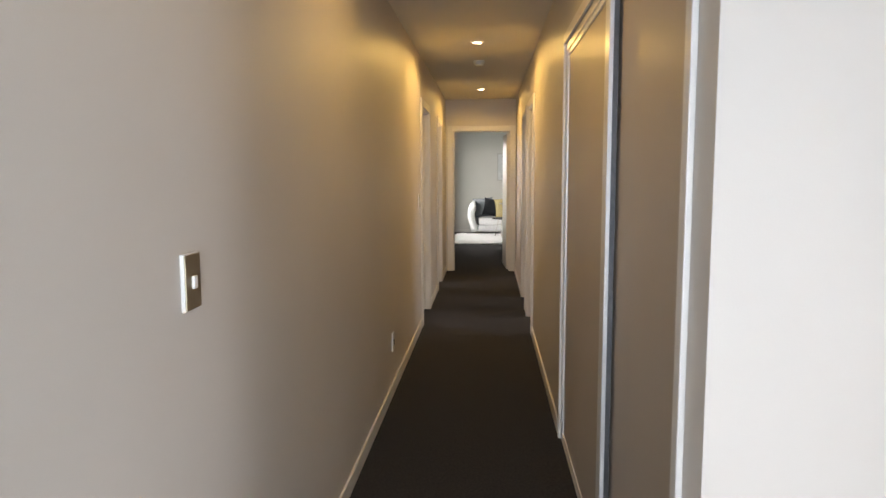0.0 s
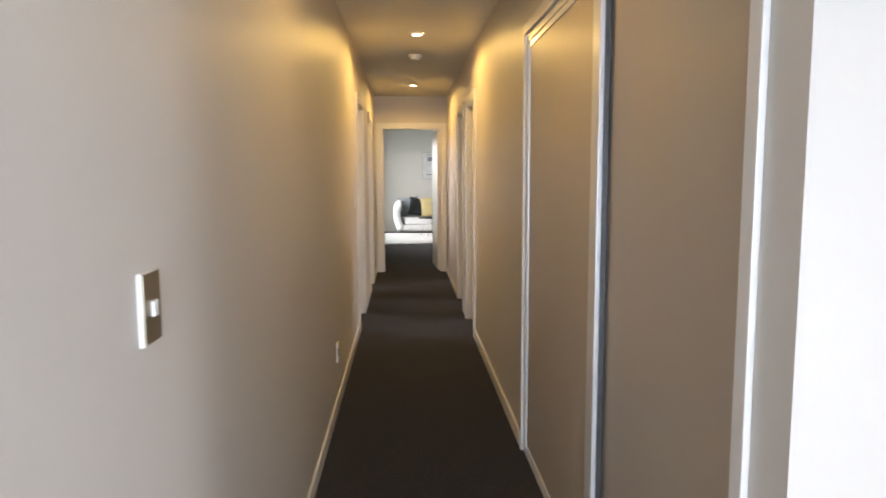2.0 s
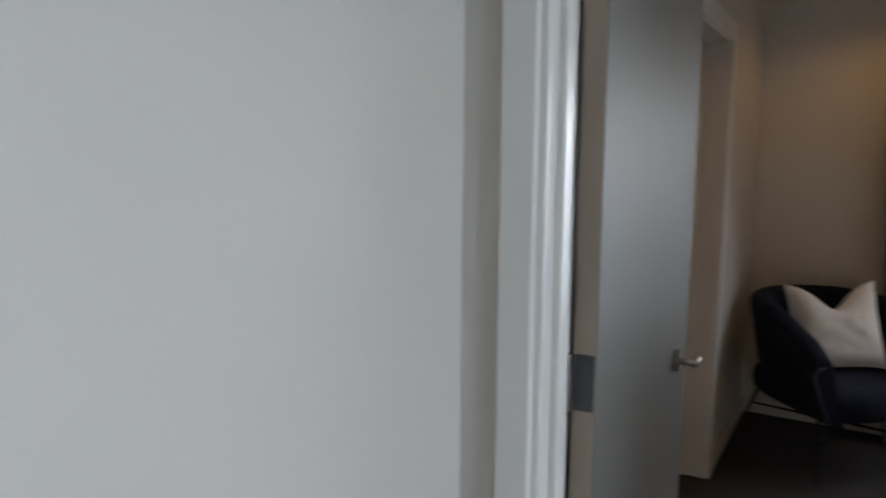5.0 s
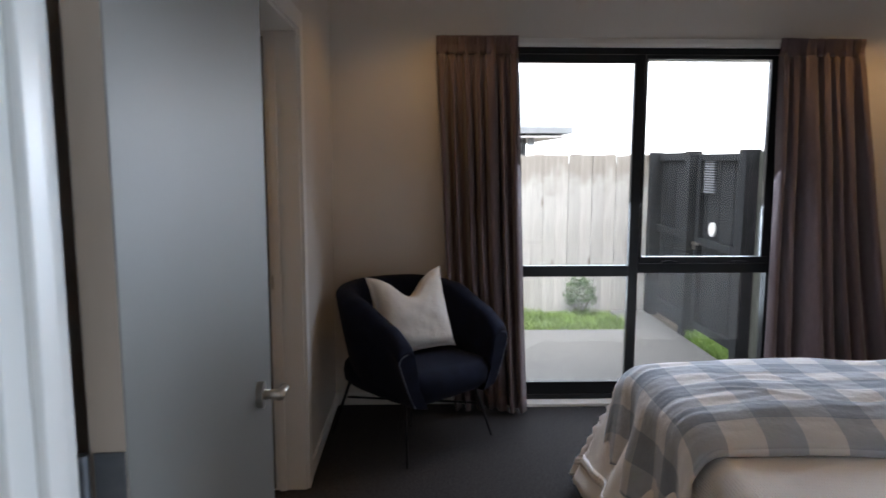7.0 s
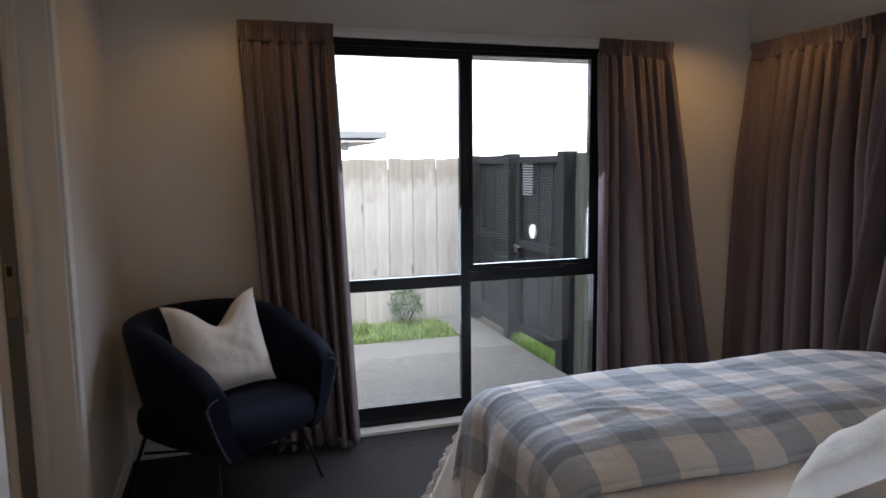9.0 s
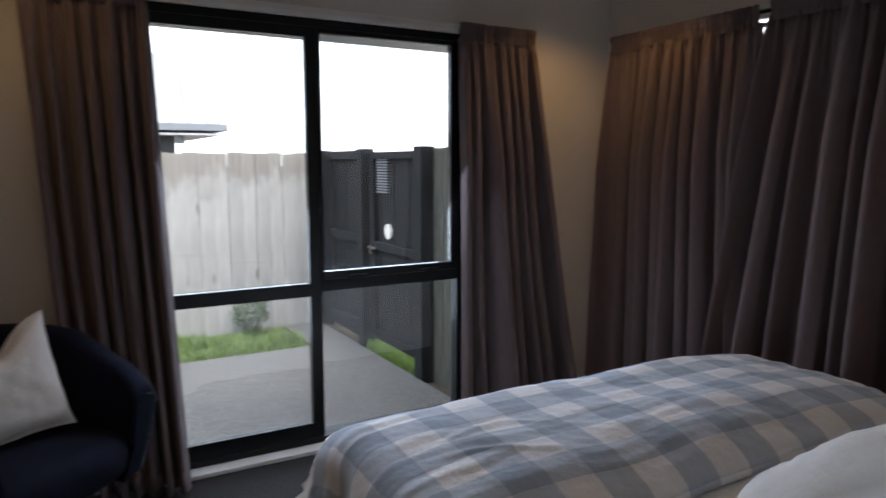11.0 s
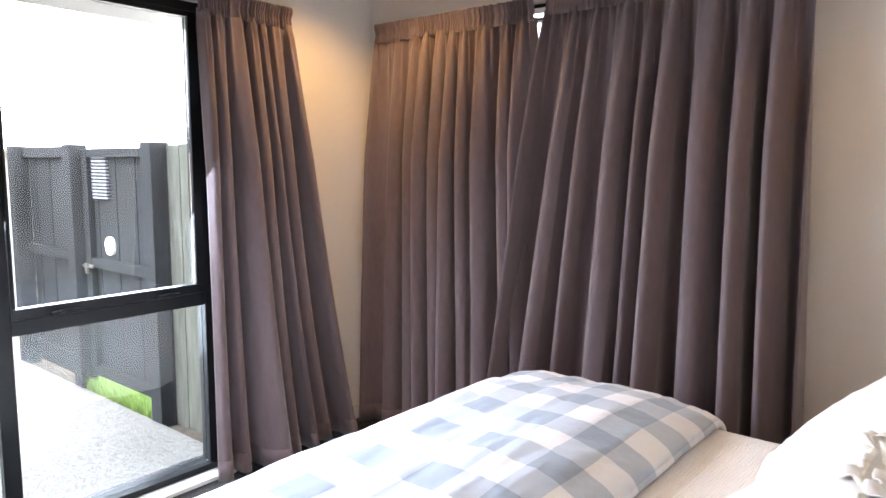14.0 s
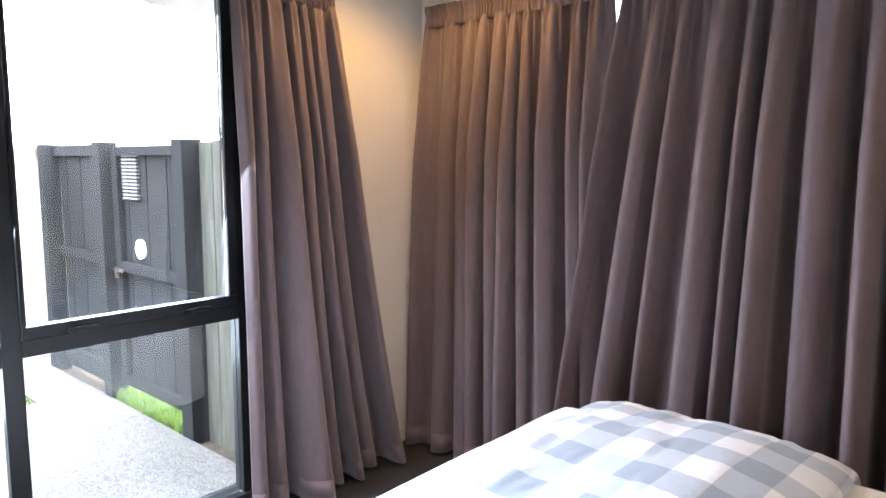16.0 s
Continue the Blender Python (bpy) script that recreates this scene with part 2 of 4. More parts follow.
def stone_mix():
    """Exposed aggregate concrete: small pebbles in grey cement."""
    m = bpy.data.materials.new("exposed_aggregate")
    m.use_nodes = True
    n, l = m.node_tree.nodes, m.node_tree.links
    b = n["Principled BSDF"]
    b.inputs["Roughness"].default_value = 0.7
    co = n.new("ShaderNodeTexCoord")
    v = n.new("ShaderNodeTexVoronoi")
    v.inputs["Scale"].default_value = 105
    big = n.new("ShaderNodeTexNoise")
    big.inputs["Scale"].default_value = 1.3
    ramp, r2, mix = n.new("ShaderNodeValToRGB"), n.new("ShaderNodeValToRGB"), n.new("ShaderNodeMixRGB")
    for t in (v, big):
        l.new(co.outputs["Object"], t.inputs["Vector"])
    ramp.color_ramp.elements[0].color, ramp.color_ramp.elements[1].color = (0.085, 0.084, 0.081, 1), (0.225, 0.222, 0.216, 1)
    sep = n.new("ShaderNodeSeparateXYZ")
    l.new(v.outputs["Color"], sep.inputs[0])
    l.new(sep.outputs[0], ramp.inputs[0])
    r2.color_ramp.elements[0].color, r2.color_ramp.elements[1].color = (0.72, 0.72, 0.72, 1), (1.1, 1.1, 1.1, 1)
    l.new(big.outputs["Fac"], r2.inputs[0])
    mix.blend_type = "MULTIPLY"
    mix.inputs[0].default_value = 1
    l.new(ramp.outputs[0], mix.inputs[1])
    l.new(r2.outputs[0], mix.inputs[2])
    l.new(mix.outputs[0], b.inputs["Base Color"])
    bp = n.new("ShaderNodeBump")
    bp.invert = True
    bp.inputs["Strength"].default_value, bp.inputs["Distance"].default_value = 0.7, 0.006
    l.new(v.outputs["Distance"], bp.inputs["Height"])
    l.new(bp.outputs[0], b.inputs["Normal"])
    return m


AGGREGATE = stone_mix()


def paling_timber():
    """Sun-bleached rough sawn palings: long grain, knots, and a damp-stained upper end with a ragged lower border."""
    m = shade("weathered_paling", (0.53, 0.515, 0.485), (0.42, 0.405, 0.38), rough=0.95, scale=5, bump=0.6, bscale=60, rand=0.10, stretch=(6, 6, 0.6))
    n, l = m.node_tree.nodes, m.node_tree.links
    b = n["Principled BSDF"]
    base = b.inputs["Base Color"].links[0].from_socket
    co, info = n.new("ShaderNodeTexCoord"), n.new("ShaderNodeObjectInfo")
    sep, tx, kn = n.new("ShaderNodeSeparateXYZ"), n.new("ShaderNodeTexNoise"), n.new("ShaderNodeTexVoronoi")
    shift, add, ramp, mix = n.new("ShaderNodeVectorMath"), n.new("ShaderNodeMath"), n.new("ShaderNodeValToRGB"), n.new("ShaderNodeMixRGB")
    spots, knots, grow = n.new("ShaderNodeValToRGB"), n.new("ShaderNodeMixRGB"), n.new("ShaderNodeMapping")
    shift.operation, add.operation = "ADD", "MULTIPLY_ADD"
    l.new(co.outputs["Object"], sep.inputs[0])
    l.new(co.outputs["Object"], shift.inputs[0])
    l.new(info.outputs["Random"], shift.inputs[1])
    tx.inputs["Scale"].default_value, tx.inputs["Detail"].default_value = 5.0, 6.0
    l.new(shift.outputs[0], tx.inputs["Vector"])
    l.new(tx.outputs["Fac"], add.inputs[0])
    add.inputs[1].default_value = 0.75
    l.new(sep.outputs[2], add.inputs[2])
    ramp.color_ramp.elements[0].position, ramp.color_ramp.elements[1].position = 0.88, 1.0
    scale = n.new("ShaderNodeMath")
    scale.operation, scale.inputs[1].default_value = "MULTIPLY", 0.5
    l.new(add.outputs[0], scale.inputs[0])
    l.new(scale.outputs[0], ramp.inputs[0])
    mix.blend_type = "MULTIPLY"
    mix.inputs[2].default_value = (0.66, 0.62, 0.58, 1)
    l.new(ramp.outputs[0], mix.inputs[0])
    l.new(base, mix.inputs[1])
    grow.inputs["Scale"].default_value = (5.0, 5.0, 1.9)
    l.new(shift.outputs[0], grow.inputs["Vector"])
    l.new(grow.outputs[0], kn.inputs["Vector"])
    kn.inputs["Scale"].default_value = 1.0
    spots.color_ramp.elements[0].position, spots.color_ramp.elements[1].position = 0.05, 0.16
    spots.color_ramp.elements[0].color, spots.color_ramp.elements[1].color = (0.4, 0.34, 0.28, 1), (1, 1, 1, 1)
    l.new(kn.outputs["Distance"], spots.inputs[0])
    knots.blend_type, knots.inputs[0].default_value = "MULTIPLY", 1
    l.new(mix.outputs[0], knots.inputs[1])
    l.new(spots.outputs[0], knots.inputs[2])
    l.new(knots.outputs[0], b.inputs["Base Color"])
    return m


PALE = paling_timber()


# ---- building blocks ----
def add_box(bm, lo, hi, m=None, bevel=0.0):
    made = bmesh.ops.create_cube(bm, size=1, matrix=(m or Matrix()) @ Matrix.LocRotScale(
        [(a + b) / 2 for a, b in zip(lo, hi)], None, [b - a for a, b in zip(lo, hi)]))
    if bevel:
        edges = list({e for v in made["verts"] for e in v.link_edges})
        bmesh.ops.bevel(bm, geom=edges, offset=bevel, segments=2, affect="EDGES", profile=0.6)


def add_tube(bm, a, b, r, r2=None, sides=12):
    a, b = Vector(a), Vector(b)
    d = b - a
    m = Matrix.Translation((a + b) / 2) @ d.to_track_quat("Z", "Y").to_matrix().to_4x4()
    bmesh.ops.create_cone(bm, cap_ends=True, segments=sides, radius1=r, radius2=r if r2 is None else r2, depth=d.length, matrix=m)


def finish(bm, name, material, smooth=False):
    me = bpy.data.meshes.new(name)
    bm.normal_update()
    bm.to_mesh(me)
    bm.free()
    me.materials.append(material)
    if smooth:
        for p in me.polygons:
            p.use_smooth = True
    return me


def part(name, bm, material, parent, label="", smooth=False):
    ob = new(name, finish(bm, name, material, smooth))
    ob.parent = parent
    ob.matrix_parent_inverse = Matrix.Identity(4)
    if label:
        ob["label"] = label
    return ob


def boxes(*spans, bevel=0.0, m=None):
    bm = bmesh.new()
    for lo, hi in spans:
        add_box(bm, lo, hi, m, bevel)
    return bm


def thing(name, label, category, place=(0, 0, 0), turn=0.0, group="", kind=""):
    ob = new(name)
    ob.matrix_basis = pose(*place, 0, 0, turn)
    return tagged(ob, label, category, group, kind)


def structure(name, bm, material, label, category, smooth=False):
    return tagged(new(name, finish(bm, name, material, smooth)), label, category, kind="structure")


def wall(name, axis, c0, c1, a0, a1, openings=(), z1=2.455, material=None, label="beige painted plaster wall"):
    """A wall across one axis, c0 to c1 thick, from a0 to a1, with openings (from, to, bottom, top) cut through."""
    bm = bmesh.new()

    def put(p, q, zb, zt):
        if q - p > 0.001 and zt - zb > 0.001:
            if axis == "x":
                add_box(bm, (c0, p, zb), (c1, q, zt))
            else:
                add_box(bm, (p, c0, zb), (q, c1, zt))

    at = a0
    for p, q, zb, zt in sorted(openings):
        put(at, p, 0, z1)
        put(p, q, 0, zb)
        put(p, q, zt, z1)
        at = q
    put(at, a1, 0, z1)
    return structure(name, bm, material or PAINT, label, "wall")


def grid_mesh(bm, nu, nv, f, uv=None, close_u=False):
    """A sheet of nu x nv quads from f(s, t); uv(s, t) gives its cloth coordinates in metres."""
    layer = bm.loops.layers.uv.verify() if uv else None
    rows = [[bm.verts.new(f(i / nu, j / nv)) for i in range(nu + (0 if close_u else 1))] for j in range(nv + 1)]
    for j in range(nv):
        for i in range(nu):
            k = (i + 1) % len(rows[j])
            face = bm.faces.new((rows[j][i], rows[j][k], rows[j + 1][k], rows[j + 1][i]))
            face.smooth = True
            if uv:
                for loop, (a, b) in zip(face.loops, ((i, j), (i + 1, j), (i + 1, j + 1), (i, j + 1))):
                    loop[layer].uv = uv(a / nu, b / nv)


def thick(ob, t, offset=0.0):
    mod = ob.modifiers.new("thickness", "SOLIDIFY")
    mod.thickness, mod.offset = t, offset
    return ob


def wave(x, y=0.0, z=0.0):
    return noise.noise(Vector((x, y, z)))


# ---- the house ----
XL, XR, XW0, XW1 = -0.65, 0.353, 1.03, 1.13
YW, YN, YS, XE, TOP = 1.09, 1.15, -2.53, 4.52, 2.455
YF = 9.75

structure("floor", boxes(((-3.4, -2.65, -0.12), (4.66, 16.5, 0))), CARPET, "dark charcoal cut-pile carpet through the house", "carpet")
structure("ceiling", boxes(((-3.4, -2.65, TOP), (4.72, 16.5, TOP + 0.1))), CEIL, "flat white painted ceiling", "ceiling")

wall("wall_hall_left", "x", XL - 0.1, XL, -2.3, YF, [(6.13, 6.90, 0, 2.02), (8.08, 8.73, 0, 2.02)])
wall("wall_hall_right", "x", XR, XR + 0.1, YW, YF, [(1.25, 3.42, 0, 2.050), (5.85, 6.57, 0, 2.02), (6.94, 7.64, 0, 2.02)])
wall("wall_nib", "y", YW, YW + 0.1, XR + 0.1, XW0)
wall("wall_bedroom_west", "x", XW0, XW1, -2.65, YN + 0.21, [(0.09, 0.978, 0, 2.02)])
wall("wall_north", "y", YN, YN + 0.21, XW1, 4.66, [(2.65, 3.45, 0, 2.02)])
wall("wall_south", "y", YS - 0.12, YS, XW1, 4.66, [(2.62, 4.16, 0.75, 2.175)])
wall("wall_east", "x", XE, 4.66, YS, YN, [(-1.52, 0.14, 0.02, 2.135)])
wall("wall_entry", "y", -2.4, -2.3, -0.75, XW0, [(-0.45, 0.85, 0.02, 2.1)])
wall("wall_hall_end", "y", YF, YF + 0.1, -0.95, 3.6, [(-0.558, 0.282, 0, 2.02)])
wall("wall_closet_back", "x", 0.98, 1.03, YW + 0.1, 3.5)
wall("wall_closet_end", "y", 3.5, 3.6, XR + 0.1, 4.66)
wall("wall_bath_east", "x", 4.56, 4.66, YN + 0.21, 3.5)
wall("wall_side_room_east", "x", 3.3, 3.4, 3.6, YF, [(6.2, 7.8, 0.9, 2.1)])
wall("wall_side_room_west", "x", -3.4, -3.3, 5.3, YF, [(6.6, 8.2, 0.9, 2.1)])
wall("wall_side_room_south", "y", 5.2, 5.3, -3.4, XL - 0.1)
wall("wall_side_room_north", "y", YF, YF + 0.1, -3.4, -0.95)
wall("wall_lounge_west", "x", -0.97, -0.85, YF + 0.1, 16.4, [(13.0, 15.85, 0.25, 2.05)], label="white painted lounge wall", material=CEIL)
wall("wall_lounge_north", "y", 16.3, 16.4, -0.85, 3.6, label="white painted lounge wall behind the sofa", material=CEIL)
wall("wall_lounge_east", "x", 3.5, 3.6, YF + 0.1, 16.3, label="white painted lounge wall", material=CEIL)


def skirting(name, *runs):
    bm = bmesh.new()
    for x0, y0, x1, y1 in runs:
        add_box(bm, (min(x0, x1), min(y0, y1), 0), (max(x0, x1), max(y0, y1), 0.075), bevel=0.004)
    return structure(name, bm, TRIM, "narrow cream painted skirting board", "skirting")


B = 0.013
skirting("baseboard_hall", (XL, -2.3, XL + B, 6.06), (XL, 6.97, XL + B, 8.01), (XL, 8.80, XL + B, YF), (XR - B, 3.49, XR, 5.78),
         (XR - B, 6.64, XR, 6.87), (XR - B, 7.71, XR, YF), (XR, YW - B, XW0, YW), (XR - B, YW, XR, 1.19), (XW0 - B, -2.3, XW0, 0.04))
skirting("baseboard_bedroom", (3.53, YN - B, XE, YN), (XW1, YN - B, 2.57, YN), (XE - B, 0.19, XE, YN - B), (XE - B, YS + B, XE, -1.57),
         (XW1, YS, XE, YS + B), (XW1, YS + B, XW1 + B, 0.04))
skirting("baseboard_lounge", (-0.85, 16.3 - B, 3.5, 16.3), (-0.85, YF + 0.1, -0.85 + B, 16.3 - B))


def door_frame(name, axis, c0, c1, a0, a1, top=2.02, width=0.065, label="cream painted timber door frame", side=0):
    """Lining, stop and architraves round an opening through a wall from c0 to c1. side: -1 or 1 for one face alone."""
    frame_ob = thing(name, label, "door frame", kind="structure")

    def bx(lo, hi, nm):
        if axis == "y":
            lo, hi = (lo[1], lo[0], lo[2]), (hi[1], hi[0], hi[2])
        part(nm, boxes((lo, hi), bevel=0.003), TRIM, frame_ob)

    t = 0.018
    bx((c0 - 0.003, a0 - 0.002, 0), (c1 + 0.003, a0 + t, top), "jamb")
    bx((c0 - 0.003, a1 - t, 0), (c1 + 0.003, a1 + 0.002, top), "jamb")
    bx((c0 - 0.003, a0 + t, top - t), (c1 + 0.003, a1 - t, top + 0.002), "head")
    mid = (c0 + c1) / 2
    bx((mid - 0.018, a0 + t, 0), (mid + 0.012, a0 + t + 0.012, top - t), "stop")
    bx((mid - 0.018, a1 - t - 0.012, 0), (mid + 0.012, a1 - t, top - t), "stop")
    for face, s in ((c0, -1), (c1, 1)):
        if side and s != side:
            continue
        p, q = (face - 0.016, face - 0.0005) if s < 0 else (face + 0.0005, face + 0.016)
        bx((p, a0 - width, 0), (q, a0 + 0.006, top + width), "architrave")
        bx((p, a1 - 0.006, 0), (q, a1 + width, top + width), "architrave")
        bx((p, a0 + 0.006, top - 0.006), (q, a1 - 0.006, top + width), "architrave")
    return frame_ob


door_frame("door_frame", "x", XL - 0.1, XL, 6.13, 6.90)
door_frame("door_frame", "x", XL - 0.1, XL, 8.08, 8.73)
door_frame("door_frame", "x", XR, XR + 0.1, 5.85, 6.57)
door_frame("door_frame", "x", XR, XR + 0.1, 6.94, 7.64)
door_frame("door_frame", "y", YF, YF + 0.1, -0.558, 0.282)
door_frame("door_frame", "x", XW0, XW1, 0.09, 0.978, width=0.045)


def lever(parent, x, y, z, out, along, plate=True):
    """A round rose with a neck and a lever. out: the way it stands off; along: the way the lever points."""
    o, a = Vector(out), Vector(along)
    p = Vector((x, y, z))
    bm = bmesh.new()
    add_tube(bm, p, p + o * 0.012, 0.027, sides=24)
    rose = part("rose", bm, CHROME, parent, "brushed steel rose", smooth=False)
    bm = bmesh.new()
    add_tube(bm, p + o * 0.012, p + o * 0.044, 0.010, sides=16)
    add_tube(bm, p + o * 0.043 - a * 0.008, p + o * 0.048 + a * 0.040, 0.011, 0.008, sides=16)
    add_tube(bm, p + o * 0.048 + a * 0.036, p + o * 0.040 + a * 0.054, 0.0095, 0.007, sides=16)
    part("lever", bm, CHROME, parent, "brushed steel lever handle", smooth=True)
    return rose


# the bedroom door, standing open
leaf_len, leaf_h = 0.815, 1.985
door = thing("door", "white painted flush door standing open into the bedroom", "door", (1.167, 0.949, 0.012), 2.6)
# White leaf in the darkened paint that carries its shade.
part("leaf", boxes(((0.0012, -0.020, 0), (leaf_len, 0.018, leaf_h)), bevel=0.002), DOOR_SHADED, door)
part("lipping", boxes(((0.0, -0.0185, 0.002), (0.0011, 0.0165, leaf_h - 0.002))), LIPPING, door, "bare brown timber hinge edge")
for zz in (0.22, 1.078, 1.75):
    bm = boxes(((-0.0035, -0.018, zz), (0.0006, 0.012, zz + 0.09)))
    part("hinge_plate", bm, STEELD, door, "satin steel hinge")
    bm = bmesh.new()
    add_tube(bm, (-0.006, 0.022, zz), (-0.006, 0.022, zz + 0.09), 0.006)
    part("hinge_pin", bm, STEELD, door)
lever(door, leaf_len - 0.150, -0.020, 0.994, (0, -1, 0), (1, 0, 0))
part("latch_plate", boxes(((leaf_len - 0.0005, -0.011, 0.91), (leaf_len + 0.0015, 0.010, 1.07))), CHROME, door, "steel latch plate")

# the pocket door beside the chair, slid into the wall
cavity = door_frame("door_frame", "y", YN, YN + 0.21, 2.65, 3.45, side=-1, label="cream painted pocket door frame beside the chair", width=0.07)
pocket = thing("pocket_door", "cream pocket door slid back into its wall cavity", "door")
# Cream leaf, drawn with the bedroom door's darkened paint.
part("leaf", boxes(((3.4265, 1.284, 0.01), (3.4315, 1.331, 1.98))), DOOR_SHADED, pocket)
part("lock_plate", boxes(((3.4235, 1.292, 0.98), (3.4262, 1.324, 1.16))), CHROME, pocket, "brass coloured edge lock")
part("lock_slot", boxes(((3.4228, 1.300, 1.115), (3.4234, 1.318, 1.15))), DARK, pocket)
part("strike_plate", boxes(((3.4285, 1.255, 0.92), (3.4318, 1.279, 0.98))), CHROME, cavity, "steel strike plate")

# lounge door, ajar
ldoor = thing("door", "white painted lounge door standing open", "door", (0.244, YF + 0.105, 0.012), 93)
part("leaf", boxes(((0, -0.019, 0), (0.79, 0.019, 1.965)), bevel=0.002), TRIM, ldoor)
lever(ldoor, 0.72, 0.019, 0.93, (0, 1, 0), (-1, 0, 0))

# ---- hall closet ----
closet = thing("wardrobe", "built-in hall wardrobe with two beige sliding doors", "wardrobe")
for y0, y1 in ((1.206, 1.250), (3.420, 3.455)):
    part("trim_post", boxes(((XR - 0.014, y0, 0), (XR - 0.0005, y1, 2.100)), bevel=0.003), TRIM, closet)
part("trim_head", boxes(((XR - 0.014, 1.250, 2.050), (XR - 0.0005, 3.420, 2.100)), bevel=0.003), TRIM, closet)
part("top_track", boxes(((XR + 0.0, 1.252, 2.014), (XR + 0.09, 3.418, 2.048))), ALU, closet, "pale metal top track")
part("floor_track", boxes(((XR + 0.002, 1.252, 0.001), (XR + 0.09, 3.418, 0.014))), ALU, closet)
part("side_jamb", boxes(((XR + 0.0, 3.405, 0.014), (XR + 0.098, 3.4185, 2.050))), TRIM, closet)


def slider(x, y0, y1, stile0, stile1):
    d = part("sliding_door", boxes(((x, y0 + 0.01, 0.03), (x + 0.014, y1 - 0.01, 2.000))), PANEL, closet, "flat beige sliding door panel")
    part("stile", boxes(((x - 0.010, y0, 0.016), (x + 0.022, y0 + stile0, 2.012)), bevel=0.004), ALU, d, "pale metal stile")
    part("stile", boxes(((x - 0.010, y1 - stile1, 0.016), (x + 0.022, y1, 2.012)), bevel=0.004), ALU, d, "pale metal stile")
    part("rail", boxes(((x - 0.006, y0 + stile0, 0.016), (x + 0.020, y1 - stile1, 0.045))), ALU, d)
    part("rail", boxes(((x - 0.006, y0 + stile0, 1.988), (x + 0.020, y1 - stile1, 2.012))), ALU, d)
    return d


slider(XR + 0.010, 2.18, 3.404, 0.085, 0.028)
slider(XR + 0.040, 1.252, 2.28, 0.004, 0.030)
# Dark strip put where the step between the two doors lies in shade.
part("shadow_strip", boxes(((XR + 0.014, 2.174, 0.016), (XR + 0.030, 2.1798, 2.012))), STEELD, closet, "dark strip for the shadow gap at the door edge")


# ---- switches, sockets, ceiling fittings ----
def switch(y, z, label):
    s = thing("light_switch", label, "light switch", (XL, y, z))
    part("plate_edge", boxes(((0, -0.038, -0.059), (0.008, 0.038, 0.059)), bevel=0.002), WPLAST, s)
    part("plate", boxes(((0.0075, -0.0355, -0.0565), (0.0105, 0.0355, 0.0565)), bevel=0.001), BRONZE, s, "champagne metal cover plate")
    part("rocker", boxes(((0.0102, -0.009, -0.014), (0.0165, 0.009, 0.012)), bevel=0.002), WPLAST, s, "white rocker")


switch(1.218, 1.190, "champagne switch plate with one white rocker on the hall wall")
switch(5.86, 1.17, "champagne switch plate beside a hall doorway")
sock = thing("wall_socket", "small white wall outlet low on the hall wall", "socket", (XL, 4.15, 0.335))
part("plate", boxes(((0, -0.036, -0.058), (0.009, 0.036, 0.058)), bevel=0.003), WPLAST, sock)
part("outlet", boxes(((0.0085, -0.012, -0.02), (0.0115, 0.012, 0.015))), DARK, sock, "dark outlet opening")

fitting = thing("downlight", "round recessed warm downlight in the hall ceiling", "downlight", (-0.13, 5.48, TOP), group="ceiling downlights")
bm = bmesh.new()
grid_mesh(bm, 32, 3, lambda s, t: ((0.034 + 0.018 * t) * math.cos(s * 2 * math.pi), (0.034 + 0.018 * t) * math.sin(s * 2 * math.pi), -0.010 + 0.0095 * t * t), close_u=True)
part("bezel", bm, WPLAST, fitting, "white bezel")
bm = bmesh.new()
add_tube(bm, (0, 0, -0.009), (0, 0, -0.001), 0.033, sides=32)
part("lens", bm, LIT, fitting, "glowing lens")
for yy in (2.41, 8.55):
    copy_thing(fitting, pose(-0.13, yy, TOP))
# Fittings out of view; the western bedroom pair goes with the added lamps.
for xx, yy in ((3.95, -1.95), (1.80, -1.70), (3.95, 0.55), (2.35, 0.55), (2.9, 2.3)):
    tagged(copy_thing(fitting, pose(xx, yy, TOP)), "round recessed warm downlight in the ceiling, out of view")
det = thing("smoke_detector", "small white round smoke detector on the hall ceiling", "smoke detector", (-0.13, 6.42, TOP))
bm = bmesh.new()
add_tube(bm, (0, 0, -0.02), (0, 0, 0), 0.055, sides=32)
part("base", bm, WPLAST, det)
bm = bmesh.new()
add_tube(bm, (0, 0, -0.042), (0, 0, -0.02), 0.036, 0.048, sides=32)
part("cap", bm, WPLAST, det)


# ---- bedroom window ----
win = thing("window_1", "black aluminium floor-length window with sliding and awning sashes", "window", kind="structure")
f0, f1 = 4.535, 4.60


def bar(y0, y1, z0, z1, name="frame", x0=f0, x1=f1, parent=None):
    return part(name, boxes(((x0, y0, z0), (x1, y1, z1)), bevel=0.003), BLACKF, parent or win)


bar(-1.518, 0.138, 2.085, 2.133, "head")
bar(-1.518, 0.138, 0.022, 0.050, "threshold", 4.52, 4.64)
bar(-1.518, -1.462, 0.050, 2.085, "jamb")
bar(0.119, 0.138, 0.050, 2.085, "jamb")
bar(-0.675, -0.632, 0.050, 2.085, "mullion")
sash = part("sliding_sash", boxes(((4.522, -0.668, 0.052), (4.560, -0.612, 2.082)), bevel=0.003), BLACKF, win, "black sliding sash")
for y0, y1, z0, z1 in ((0.066, 0.1185, 0.052, 2.082), (-0.612, 0.066, 0.052, 0.130), (-0.612, 0.066, 2.034, 2.082), (-0.612, 0.066, 0.782, 0.848)):
    bar(y0, y1, z0, z1, "rail", 4.522, 4.560, sash)
bar(-1.462, -0.675, 0.800, 0.858, "transom")
